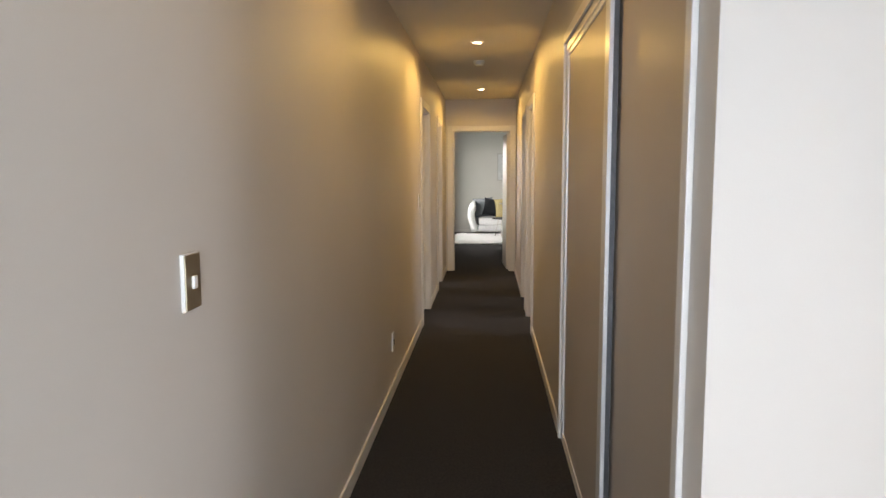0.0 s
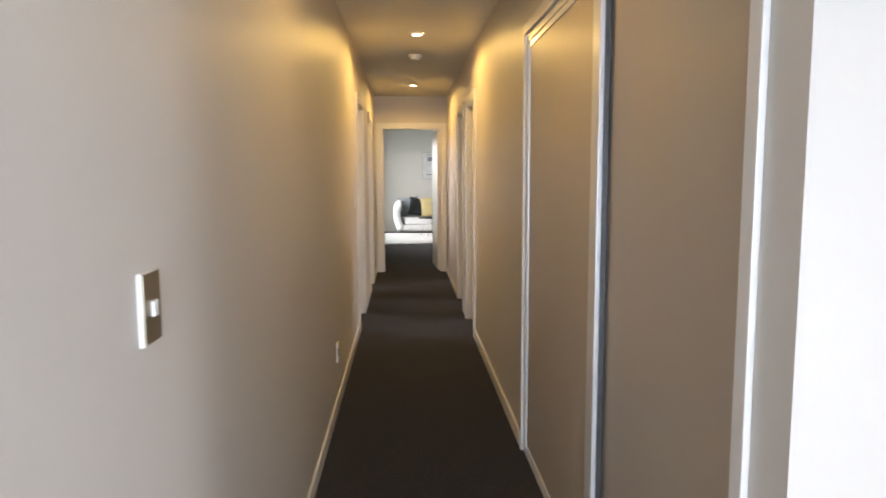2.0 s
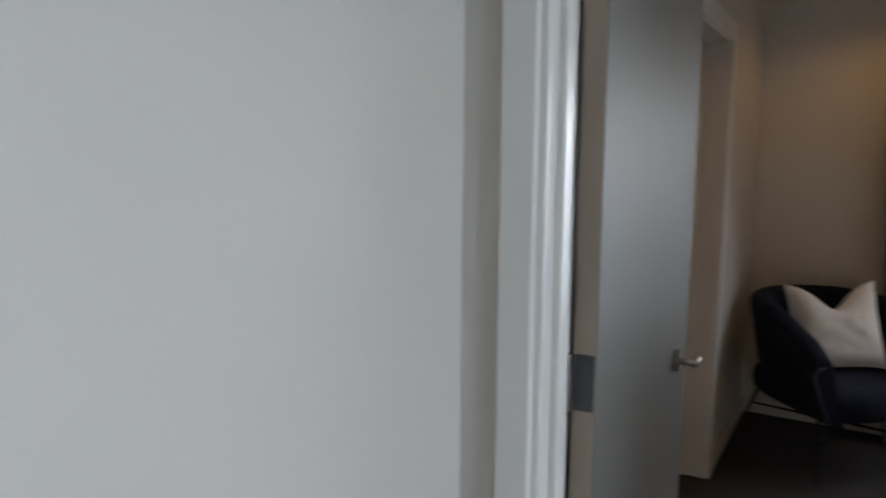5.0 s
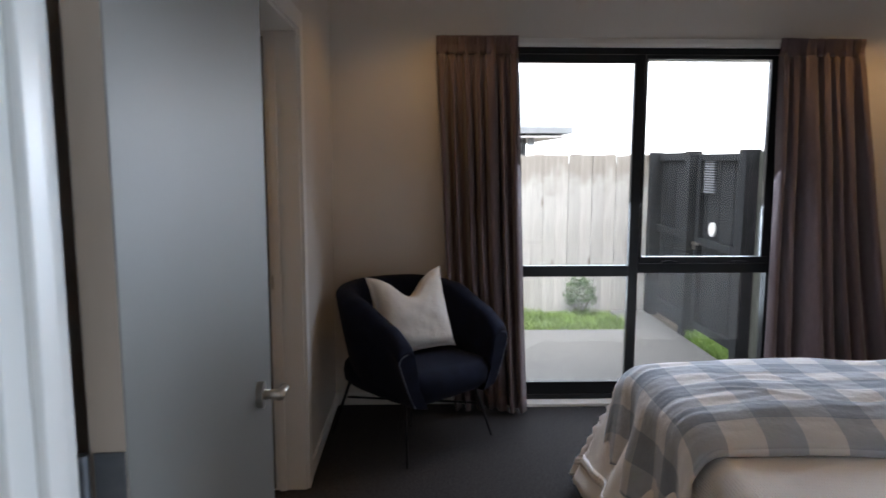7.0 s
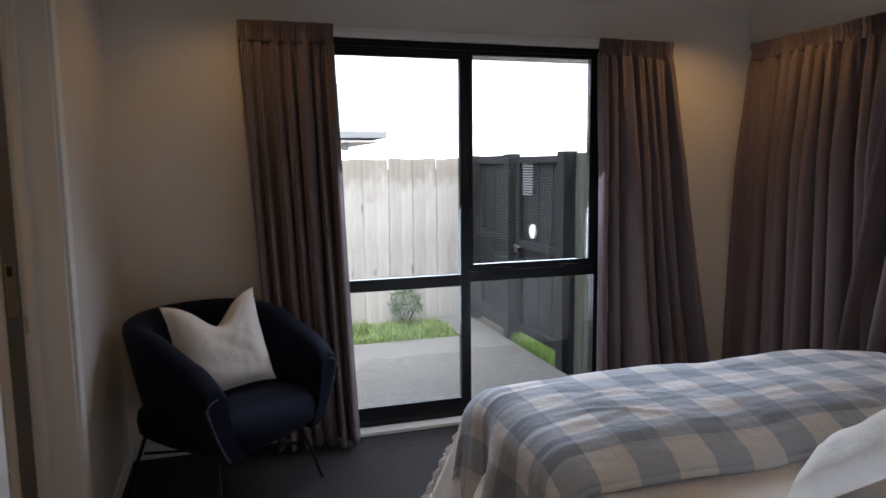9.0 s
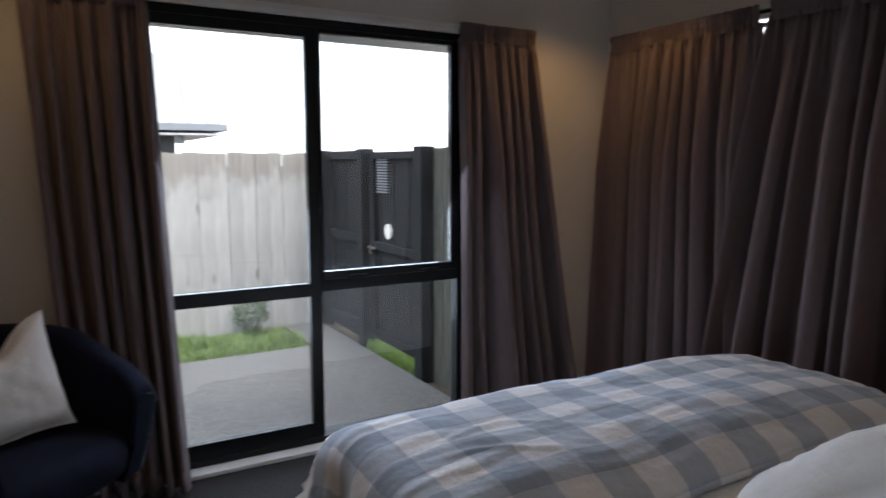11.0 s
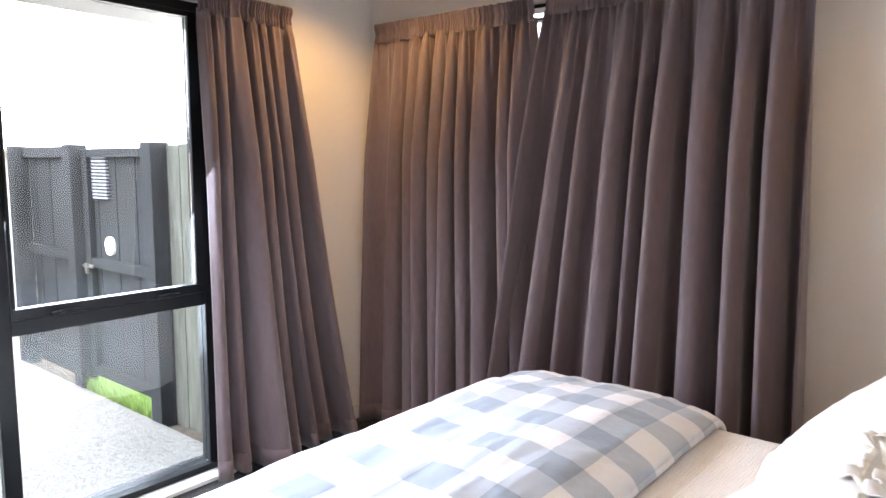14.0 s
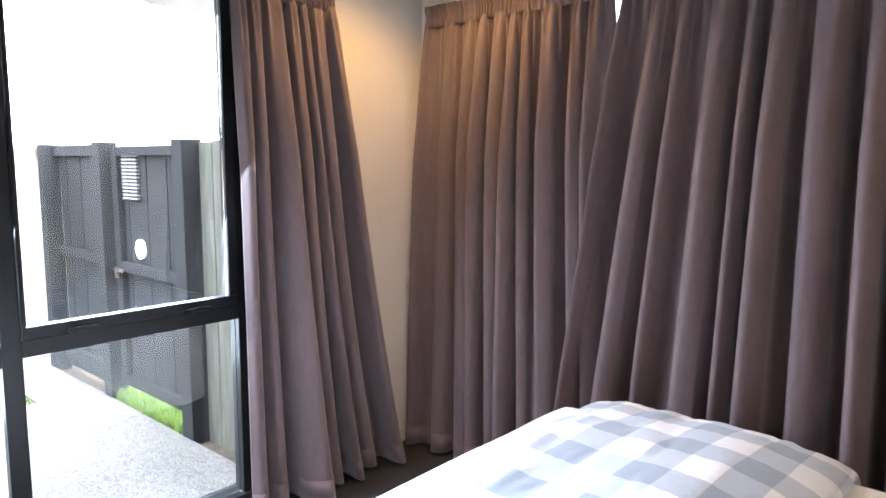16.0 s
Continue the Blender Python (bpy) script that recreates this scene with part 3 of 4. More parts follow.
awn = part("awning_sash", boxes(((4.528, -1.460, 0.860), (4.572, -0.677, 0.900)), bevel=0.003), BLACKF, win, "black awning sash")
for y0, y1, z0, z1 in ((-1.460, -1.420, 0.90, 2.083), (-0.690, -0.677, 0.90, 2.083), (-1.420, -0.690, 2.060, 2.083)):
    bar(y0, y1, z0, z1, "rail", 4.528, 4.572, awn)
for yy in (-0.86, -1.28):
    h = part("stay_handle", boxes(((4.505, yy - 0.05, 0.862), (4.528, yy + 0.05, 0.876)), bevel=0.004), BLACKF, awn, "black window catch")
    part("catch", boxes(((4.494, yy - 0.012, 0.868), (4.506, yy + 0.03, 0.882)), bevel=0.003), BLACKF, h)
for y0, y1, z0, z1, xx in ((-0.612, 0.066, 0.848, 2.034, 4.541), (-0.612, 0.066, 0.130, 0.782, 4.541), (-1.420, -0.690, 0.90, 2.060, 4.550), (-1.462, -0.675, 0.050, 0.800, 4.566)):
    g = part("pane", boxes(((xx - 0.003, y0, z0), (xx + 0.003, y1, z1))), GLASS, win, "clear glass pane")
    g.visible_shadow = False
for y0, y1, z0, z1 in ((-1.519, 0.139, 2.136, 2.150),):
    structure("window_head_trim", boxes(((4.505, y0 - 0.05, z0), (4.5195, y1 + 0.05, z1 + 0.02)), bevel=0.003), TRIM, "white painted trim over the window", "trim")
structure("window_sill", boxes(((4.44, -1.54, 0.001), (4.519, 0.16, 0.021)), bevel=0.003), TRIM, "white painted timber sill board at the floor", "sill")

win2 = thing("window_2", "black aluminium window behind closed curtains", "window", kind="structure")
for x0, x1, z0, z1 in ((2.622, 2.67, 0.752, 2.173), (4.11, 4.158, 0.752, 2.173), (2.67, 4.11, 0.752, 0.80), (2.67, 4.11, 2.155, 2.173), (2.67, 4.11, 2.100, 2.112)):
    part("frame", boxes(((x0, YS - 0.09, z0), (x1, YS - 0.03, z1)), bevel=0.003), BLACKF, win2)
g = part("pane", boxes(((2.67, YS - 0.063, 0.80), (4.11, YS - 0.057, 2.155))), GLASS, win2)
g.visible_shadow = False

ent = thing("door_1", "glazed entry door with a dark frame", "door", kind="structure")
for x0, x1, z0, z1 in ((-0.448, -0.39, 0.022, 2.098), (0.79, 0.848, 0.022, 2.098), (-0.39, 0.79, 2.04, 2.098), (-0.39, 0.79, 0.022, 0.10), (0.30, 0.36, 0.10, 2.04)):
    part("frame", boxes(((x0, -2.38, z0), (x1, -2.32, z1)), bevel=0.003), BLACKF, ent)
g = part("pane", boxes(((-0.39, -2.353, 0.10), (0.79, -2.347, 2.04))), GLASS, ent)
g.visible_shadow = False

win3 = thing("window_3", "black framed lounge window", "window", kind="structure")
for y0, y1, z0, z1 in ((13.0, 13.05, 0.252, 2.048), (15.80, 15.848, 0.252, 2.048), (13.05, 15.80, 0.252, 0.30), (13.05, 15.80, 2.0, 2.048), (14.4, 14.45, 0.30, 2.0)):
    part("frame", boxes(((-0.93, y0, z0), (-0.87, y1, z1)), bevel=0.003), BLACKF, win3)
for nm, xx, ya, yb in (("window_4", 3.35, 6.2, 7.8), ("window_5", -3.35, 6.6, 8.2)):
    w = thing(nm, "black framed side room window", "window", kind="structure")
    for y0, y1, z0, z1 in ((ya + 0.002, ya + 0.05, 0.902, 2.098), (yb - 0.05, yb - 0.002, 0.902, 2.098), (ya + 0.05, yb - 0.05, 0.902, 0.95), (ya + 0.05, yb - 0.05, 2.05, 2.098)):
        part("frame", boxes(((xx - 0.03, y0, z0), (xx + 0.03, y1, z1))), BLACKF, w)


# ---- curtains ----
def curtain(label, top0, top1, low0, low1, out, zt, zb, folds, seed, group="bedroom curtains", amp=0.034, straight=0.55, pull=1.0):
    """A pencil-pleat curtain between two points at its heading and two at its hem; out is the way into the room."""
    c = thing("curtain", label, "curtain", (*((Vector(top0) + Vector(top1)) / 2), 0), group=group)
    base = Vector(c.location[:2])
    t0, t1, l0, l1, o = (Vector(v) for v in (top0, top1, low0, low1, out))
    along = (t1 - t0).normalized()
    hz = zt - 0.092

    def phase(s):
        return 2 * math.pi * folds * (s + 0.075 * wave(s * 4.0, seed, 1.7) + 0.040 * wave(s * 9.0, seed, 4.2))

    def drape(s, t):
        z = hz + 0.015 + (zb - hz - 0.015) * t
        e = t * (straight + (1 - straight) * t)
        p = t0.lerp(t1, s) + e * ((l0 - t0) * (1 - s) ** pull + (l1 - t1) * s)
        a = amp * (0.16 + 0.99 * min(1, t * 3.4) ** 0.6) * (0.9 + 0.9 * wave(s * 6, t * 0.7, seed + 0.4))
        ph = phase(s) + 0.45 * wave(s * 3, t * 1.3, seed)
        w = math.sin(ph) + 0.22 * math.sin(2 * ph + 1.1 * wave(s * 6, t * 1.1, seed + 3)) + 0.45 * math.sin(ph * 0.5 + seed) * (0.3 + 0.7 * t) + 0.07 * math.sin(ph * 3.0 + seed + 2.0 * t)
        tight = 0.011 * math.sin(phase(s) * 4.0) * max(0, 1 - t * 4) ** 1.5
        edge = 0.045 * max(0.0, 1 - s * folds * 1.6) ** 2 * min(1, t * 3)
        p = p + o * (a * w + tight + edge) + along * (-0.16 * a * math.sin(2 * ph))
        return (p.x - base.x, p.y - base.y, z + 0.006 * wave(s * 9, seed, 8.0) * t)

    bm = bmesh.new()
    grid_mesh(bm, int(folds * 26), 30, drape)
    thick(part("drape", bm, DRAPE, c, smooth=True), 0.003)

    def heading(s, t):
        z = zt + (hz - 0.006 - zt) * t + 0.004 * wave(s * 30, seed, 2.0) * (1 - t)
        p = t0.lerp(t1, s)
        pl = phase(s) * 4.0 + 1.6 * wave(s * folds * 1.3, seed, 6.1)
        a = 0.013 * (0.55 + 1.1 * wave(s * folds * 1.1, seed, 3.3))
        p = p + o * (a * (math.sin(pl) + 0.35 * math.sin(2.3 * pl + 1)) + 0.006 + 0.010 * (1 - t) + 0.004 * math.sin(t * math.pi * 3)) + along * 0.004 * math.cos(pl)
        return (p.x - base.x, p.y - base.y, z)

    bm = bmesh.new()
    grid_mesh(bm, int(folds * 48), 8, heading)
    thick(part("heading", bm, DRAPE, c, "gathered pencil-pleat heading", smooth=True), 0.004)
    bm = bmesh.new()
    grid_mesh(bm, int(folds * 26), 2, lambda s, t: tuple(Vector(drape(s, 0.955 + 0.045 * t)) + Vector((o.x, o.y, 0)) * 0.003))
    thick(part("hem", bm, DRAPE, c, smooth=True), 0.003)
    return c


curtain("dark taupe curtain drawn open beside the armchair", (4.41, 0.545), (4.40, 0.088), (4.42, 0.44), (4.335, 0.02), (-1, 0), 2.160, 0.02, 6.5, 3.1, amp=0.052)
curtain("dark taupe curtain drawn open near the room corner", (4.42, -1.405), (4.435, -1.90), (4.40, -1.40), (4.40, -2.21), (-1, 0), 2.160, 0.02, 6.5, 7.4, amp=0.072)
curtain("dark taupe closed curtain hung up to the room corner", (4.39, -2.43), (3.415, -2.425), (4.43, -2.40), (3.34, -2.415), (0, 1), 2.165, 0.02, 9.5, 11.2, amp=0.054, straight=0.9)
curtain("dark taupe closed curtain overlapping its neighbour", (3.345, -2.405), (2.30, -2.41), (3.57, -2.315), (2.23, -2.33), (0, 1), 2.175, 0.02, 9, 15.9, amp=0.062, straight=0.95, pull=1.7)
for lo, hi in (((4.49, -1.86, 2.12), (4.5195, 0.52, 2.14)),):
    tagged(new("curtain_rail", finish(boxes((lo, hi)), "curtain_rail", WPLAST)), "white curtain track over the window", "curtain rail", kind="structure")
tagged(new("curtain_rail", finish(boxes(((2.36, YS + 0.0005, 2.12), (4.37, YS + 0.03, 2.14))), "curtain_rail", WPLAST)), "white curtain track over the curtained window", "curtain rail", kind="structure")


# ---- bed ----
BX0, BX1, BY0, BY1, BZ = 1.20, 3.31, -2.02, -0.30, 0.572


def drop(o, r, flare):
    """How far cloth reaches out and down after running o past an edge with a rounded corner."""
    if o <= 0:
        return 0.0, 0.0
    q = r * math.pi / 2
    if o < q:
        return r * math.sin(o / r), r * (1 - math.cos(o / r))
    return r + (o - q) * flare, r + (o - q) * math.sqrt(1 - flare * flare)


def draped(a, b, top, r, flare, edge, fold, seed, low=0.012):
    """Where the cloth's point (a along the bed, b across it) comes to lie over the edges (x0, x1, y0, y1)."""
    x0, x1, y0, y1 = edge
    ox = a - x1 if a > x1 else 0.0
    oy = b - y1 if b > y1 else (b - y0 if b < y0 else 0.0)
    o = min(0.60, math.hypot(ox, oy))
    cx, cy = min(a, x1), max(y0, min(b, y1))
    if o < 1e-6:
        return Vector((cx, cy, top(cx, cy)))
    dx, dy = Vector((ox, oy)).normalized()
    h, d = drop(o, r, flare)
    run = cx * dy * 9 - cy * dx * 9 + math.atan2(dy, dx) * 2.2
    h += fold * min(1, max(0, o - r) / 0.25) * (math.sin(run * 1.7 + seed) + 0.6 * math.sin(run * 3.1 + 2 * seed) + wave(run, seed, 0.3))
    z = top(cx, cy) - d
    if z < low:
        h += (low - z) * 0.5
        z = low + 0.004 * math.sin(run * 5)
    return Vector((cx + dx * h, cy + dy * h, z))


bed = thing("bed", "wide bed with a pale padded base and mattress", "bed")
part("base", boxes(((BX0, BY0 + 0.03, 0.09), (BX1 - 0.02, BY1 - 0.03, 0.34)), bevel=0.02), GREYC, bed, "grey upholstered base")
part("mattress", boxes(((BX0, BY0 + 0.01, 0.34), (BX1, BY1 - 0.01, 0.552)), bevel=0.05), LINEN, bed, "white mattress")
for xx in (BX0 + 0.12, BX1 - 0.14):
    for yy in (BY0 + 0.14, BY1 - 0.14):
        bm = bmesh.new()
        add_tube(bm, (xx, yy, 0), (xx, yy, 0.09), 0.022, 0.028)
        part("leg", bm, BLACKM, bed)


def flat_top(x, y):
    return BZ + 0.006 * wave(x * 4, y * 4, 2.0)


cover = thing("coverlet", "white waffle-weave coverlet hanging to the carpet around the bed", "bedspread")
bm = bmesh.new()
grid_mesh(bm, 96, 110, lambda s, t: draped(1.26 + s * 2.59, BY0 - 0.50 + t * 2.80, flat_top, 0.07, 0.40, (BX0, BX1 + 0.005, BY0, BY1), 0.016, 1.0),
          uv=lambda s, t: (s * 2.78, t * 2.80))
thick(part("cloth", bm, WAFFLE, cover, smooth=True), 0.004)
bm = bmesh.new()
grid_mesh(bm, 60, 2, lambda s, t: draped(1.26 + s * 2.59, BY1 + 0.45 + t * 0.04, flat_top, 0.072, 0.403, (BX0, BX1 + 0.005, BY0, BY1), 0.016, 1.0) + Vector((0, 0.004, 0)), uv=lambda s, t: (s * 2.78, t * 0.04))
thick(part("hem", bm, RIBBED, cover, "ribbed white hem", smooth=True), 0.004)

DX0, DXE = 2.42, 3.23


def puffed(x, y):
    """The folded duvet's top: thick, sagging a little towards its edges."""
    across = (y - BY0 + 0.36) / (BY1 - BY0 + 0.86)
    e = min(1, max(0, (x - duvet_edge(across) + 0.004) / 0.27))
    e = math.sqrt(max(0.0, 1 - (1 - e) ** 2))
    f = min(1, max(0, (DXE + 0.005 - x) / 0.15)) ** 0.5
    g = min(1, max(0, y - BY0 + 0.06) / 0.45) ** 0.6 * (0.55 + 0.45 * min(1, max(0, BY1 + 0.06 - y) / 0.20) ** 0.5)
    return BZ + 0.018 + 0.104 * e * (0.08 + 0.92 * f) * (0.30 + 0.70 * g) + 0.012 * wave(x * 3.5, y * 3.0, 5.0) + 0.006 * wave(x * 13, y * 4, 1.0) + 0.011 * math.exp(-(wave(x * 4.2 + 0.8 * wave(x * 3, y * 3, 6.0), y * 1.5, 9.0) / 0.06) ** 2) * e * wave(x * 2, y * 2, 12.0) * 1.6 + 0.004 * wave(x * 34, y * 7, 3.0) * e


duvet = thing("duvet", "blue-grey and white checked duvet folded over the foot of the bed", "duvet")


def duvet_edge(t):
    return DX0 + 0.02 + 0.014 * wave(t * 7, 3.0, 1.0)


def duvet_top(s, t):
    b = BY0 - 0.36 + t * (BY1 - BY0 + 0.86)
    a = duvet_edge(t) + s * (DXE - duvet_edge(t))
    return draped(a, b, puffed, 0.11, 0.10, (BX0, BX1 + 0.03, BY0 - 0.02, BY1 + 0.02), 0.026, 2.6, 0.05)


def duvet_roll(s, t):
    """The rounded folded edge, turned under towards the mattress."""
    p = Vector(duvet_top(0, t))
    n = Vector(duvet_top(0.03, t)) - p
    side = Vector(duvet_top(0, min(1, t + 0.004))) - Vector(duvet_top(0, max(0, t - 0.004)))
    up = n.cross(side).normalized()
    if up.z < -0.2:
        up = -up
    n.normalize()
    ang = s * math.pi
    r = 0.015 * (1 + 0.15 * wave(t * 14, 2.0, 6.0))
    return p - n * r * 1.15 * math.sin(ang) - up * r * (1 - math.cos(ang))


bm = bmesh.new()
grid_mesh(bm, 90, 150, duvet_top, uv=lambda s, t: (s * 1.0 + 0.004, t * 2.58))
thick(part("top_cloth", bm, CHECK, duvet, smooth=True), 0.006, -1.0)
bm = bmesh.new()
grid_mesh(bm, 10, 150, duvet_roll, uv=lambda s, t: (0.004 + s * 0.03, t * 2.58))
part("folded_edge", bm, CHECK, duvet, smooth=True)


def pillow_face(w, h, th, seed, sign=1, chop=0.0, ears=0.0):
    """One side of a stuffed square of width w (x) and height h (y), full along z; chop dents the middle of the top edge."""
    def f(s, t):
        u, v = s * 2 - 1, t * 2 - 1
        full = max(0.0, (1 - u ** 4) * (1 - v ** 4)) ** 0.55
        x = u * w / 2 * (1 - 0.09 * (1 - abs(v) ** 3) * (abs(u) ** 2))
        y = v * h / 2 * (1 - 0.09 * (1 - abs(u) ** 3) * (abs(v) ** 2))
        if chop:
            k = math.exp(-(u / 0.42) ** 2) * max(0.0, (v + 0.25) / 1.25) ** 2
            y -= chop * k
            full *= 1 - 0.35 * k
            x += ears * u * max(0.0, v) * 0.12
        z = sign * th / 2 * full * (1 + 0.12 * wave(u * 2, v * 2, seed)) + 0.006 * wave(u * 6, v * 6, seed + 2) * full
        return (x, y, z)
    return f


def pillow_mesh(w, h, th, seed, chop=0.0, ears=0.0):
    bm = bmesh.new()
    for sign in (1, -1):
        grid_mesh(bm, 26, 26, pillow_face(w, h, th, seed, sign, chop, ears), uv=lambda s, t: (s * w, t * h))
    bmesh.ops.remove_doubles(bm, verts=bm.verts, dist=0.0008)
    return bm


def pillow(name, label, w, h, th, m, material, seed, chop=0.0, ears=0.0, group=""):
    ob = thing(name, label, "pillow", group=group)
    ob.matrix_basis = m
    part("stuffed_cover", pillow_mesh(w, h, th, seed, chop=chop, ears=ears), material, ob, smooth=True)
    return ob


def ruffles(parent, w, h, th, body, rows, seed):
    """Gathered, raw-edged frills stitched in rows across the pillow's face; body is the seed of the pillow's own shape."""
    face = pillow_face(w, h, th, body)
    for r, v in enumerate(rows):

        def frill(s, t, v=v, r=r):
            a = 0.08 + 0.84 * s
            c = (v + 1) / 2 + 0.022 * wave(s * 5, r, seed + 4)
            p = Vector(face(a, c))
            ds, dt = Vector(face(a + 0.01, c)) - p, p - Vector(face(a, c - 0.01))
            out, down = ds.cross(dt).normalized(), -dt.normalized()
            ph = s * 96 + 4.0 * wave(s * 7, r, seed) + r * 1.7
            size = (0.50 + 0.9 * wave(s * 9, r * 3, seed)) * min(1, s * 9, (1 - s) * 9)
            roll = math.sin(t * 2.6)
            return tuple(p + out * (0.0015 + 0.0095 * roll * size + 0.0085 * math.sin(ph) * t * size) + down * (0.030 * t * size + 0.008 * math.sin(ph * 0.53 + 1) * t * size) + ds.normalized() * 0.006 * math.cos(ph) * t * size)

        bm = bmesh.new()
        grid_mesh(bm, 240, 7, frill, uv=lambda s, t: (s * 0.6, t * 0.06))
        thick(part("ruffle", bm, LINEN, parent, "raw-edged gathered frill", smooth=True), 0.002)


def leaning(x, y, z, lean, turn=0.0):
    """Stands a pillow across the bed, its face to the foot, tipped back by lean degrees."""
    return Matrix.Translation((x, y, z)) @ Matrix.Rotation(radians(90 + turn), 4, "Z") @ Matrix.Rotation(radians(90 - lean), 4, "X")


p1 = pillow("pillow", "white ruffled square pillow leaning on the other pillows", 0.60, 0.50, 0.27, leaning(1.965, -0.90, 0.785, 50, 4), LINEN, 1.5, group="white ruffled pillows")
ruffles(p1, 0.60, 0.50, 0.27, 1.5, (0.78, 0.87, 0.95), 5)
p2 = pillow("pillow", "white ruffled square pillow at the far side of the bed", 0.60, 0.48, 0.26, leaning(1.94, -1.53, 0.785, 50, -2), LINEN, 4.5, group="white ruffled pillows")
ruffles(p2, 0.60, 0.48, 0.26, 4.5, (0.78, 0.87, 0.95), 9)
pillow("pillow", "blue-grey checked pillow lying behind the white ones", 0.74, 0.50, 0.19, leaning(1.74, -0.95, 0.80, 58, 0), CHECK, 7.5, group="checked pillows")
pillow("pillow", "blue-grey checked pillow lying behind the white ones", 0.74, 0.50, 0.19, leaning(1.72, -1.60, 0.79, 60, 2), CHECK, 8.5, group="checked pillows")
pillow("pillow", "white sleeping pillow at the head of the bed", 0.76, 0.50, 0.20, leaning(1.45, -0.72, 0.78, 60, 0), LINEN, 2.5, group="sleeping pillows")
pillow("pillow", "white sleeping pillow at the head of the bed", 0.76, 0.50, 0.20, leaning(1.45, -1.60, 0.78, 60, 0), LINEN, 3.5, group="sleeping pillows")

# ---- bedside table and lamp ----
stand = thing("bedside_table", "small oak bedside table beside the bed", "bedside table", (1.39, -0.04, 0))
part("top", boxes(((-0.22, -0.19, 0.50), (0.22, 0.19, 0.525)), bevel=0.004), WOOD, stand)
part("drawer_box", boxes(((-0.21, -0.18, 0.34), (0.20, 0.18, 0.4995)), bevel=0.004), WOOD, stand)
for sx in (-0.19, 0.18):
    for sy in (-0.16, 0.16):
        bm = bmesh.new()
        add_tube(bm, (sx, sy, 0), (sx * 0.95, sy * 0.95, 0.34), 0.012, 0.018)
        part("leg", bm, WOOD, stand)
lamp = thing("table_lamp", "bedside lamp with a glowing cream drum shade", "table lamp", (1.368, -0.172, 0.525))
bm = bmesh.new()
add_tube(bm, (0, 0, 0), (0, 0, 0.018), 0.075, 0.07, sides=28)
part("foot", bm, CHROME, lamp)
bm = bmesh.new()
add_tube(bm, (0, 0, 0.018), (0, 0, 0.36), 0.012, sides=16)
part("stem", bm, CHROME, lamp)
bm = bmesh.new()
grid_mesh(bm, 40, 6, lambda s, t: ((0.118 - 0.02 * t) * math.cos(s * 2 * math.pi), (0.118 - 0.02 * t) * math.sin(s * 2 * math.pi), 0.315 + 0.22 * t), close_u=True)
thick(part("shade", bm, SHADE_LIT, lamp, "lit cream drum shade", smooth=True), 0.003)


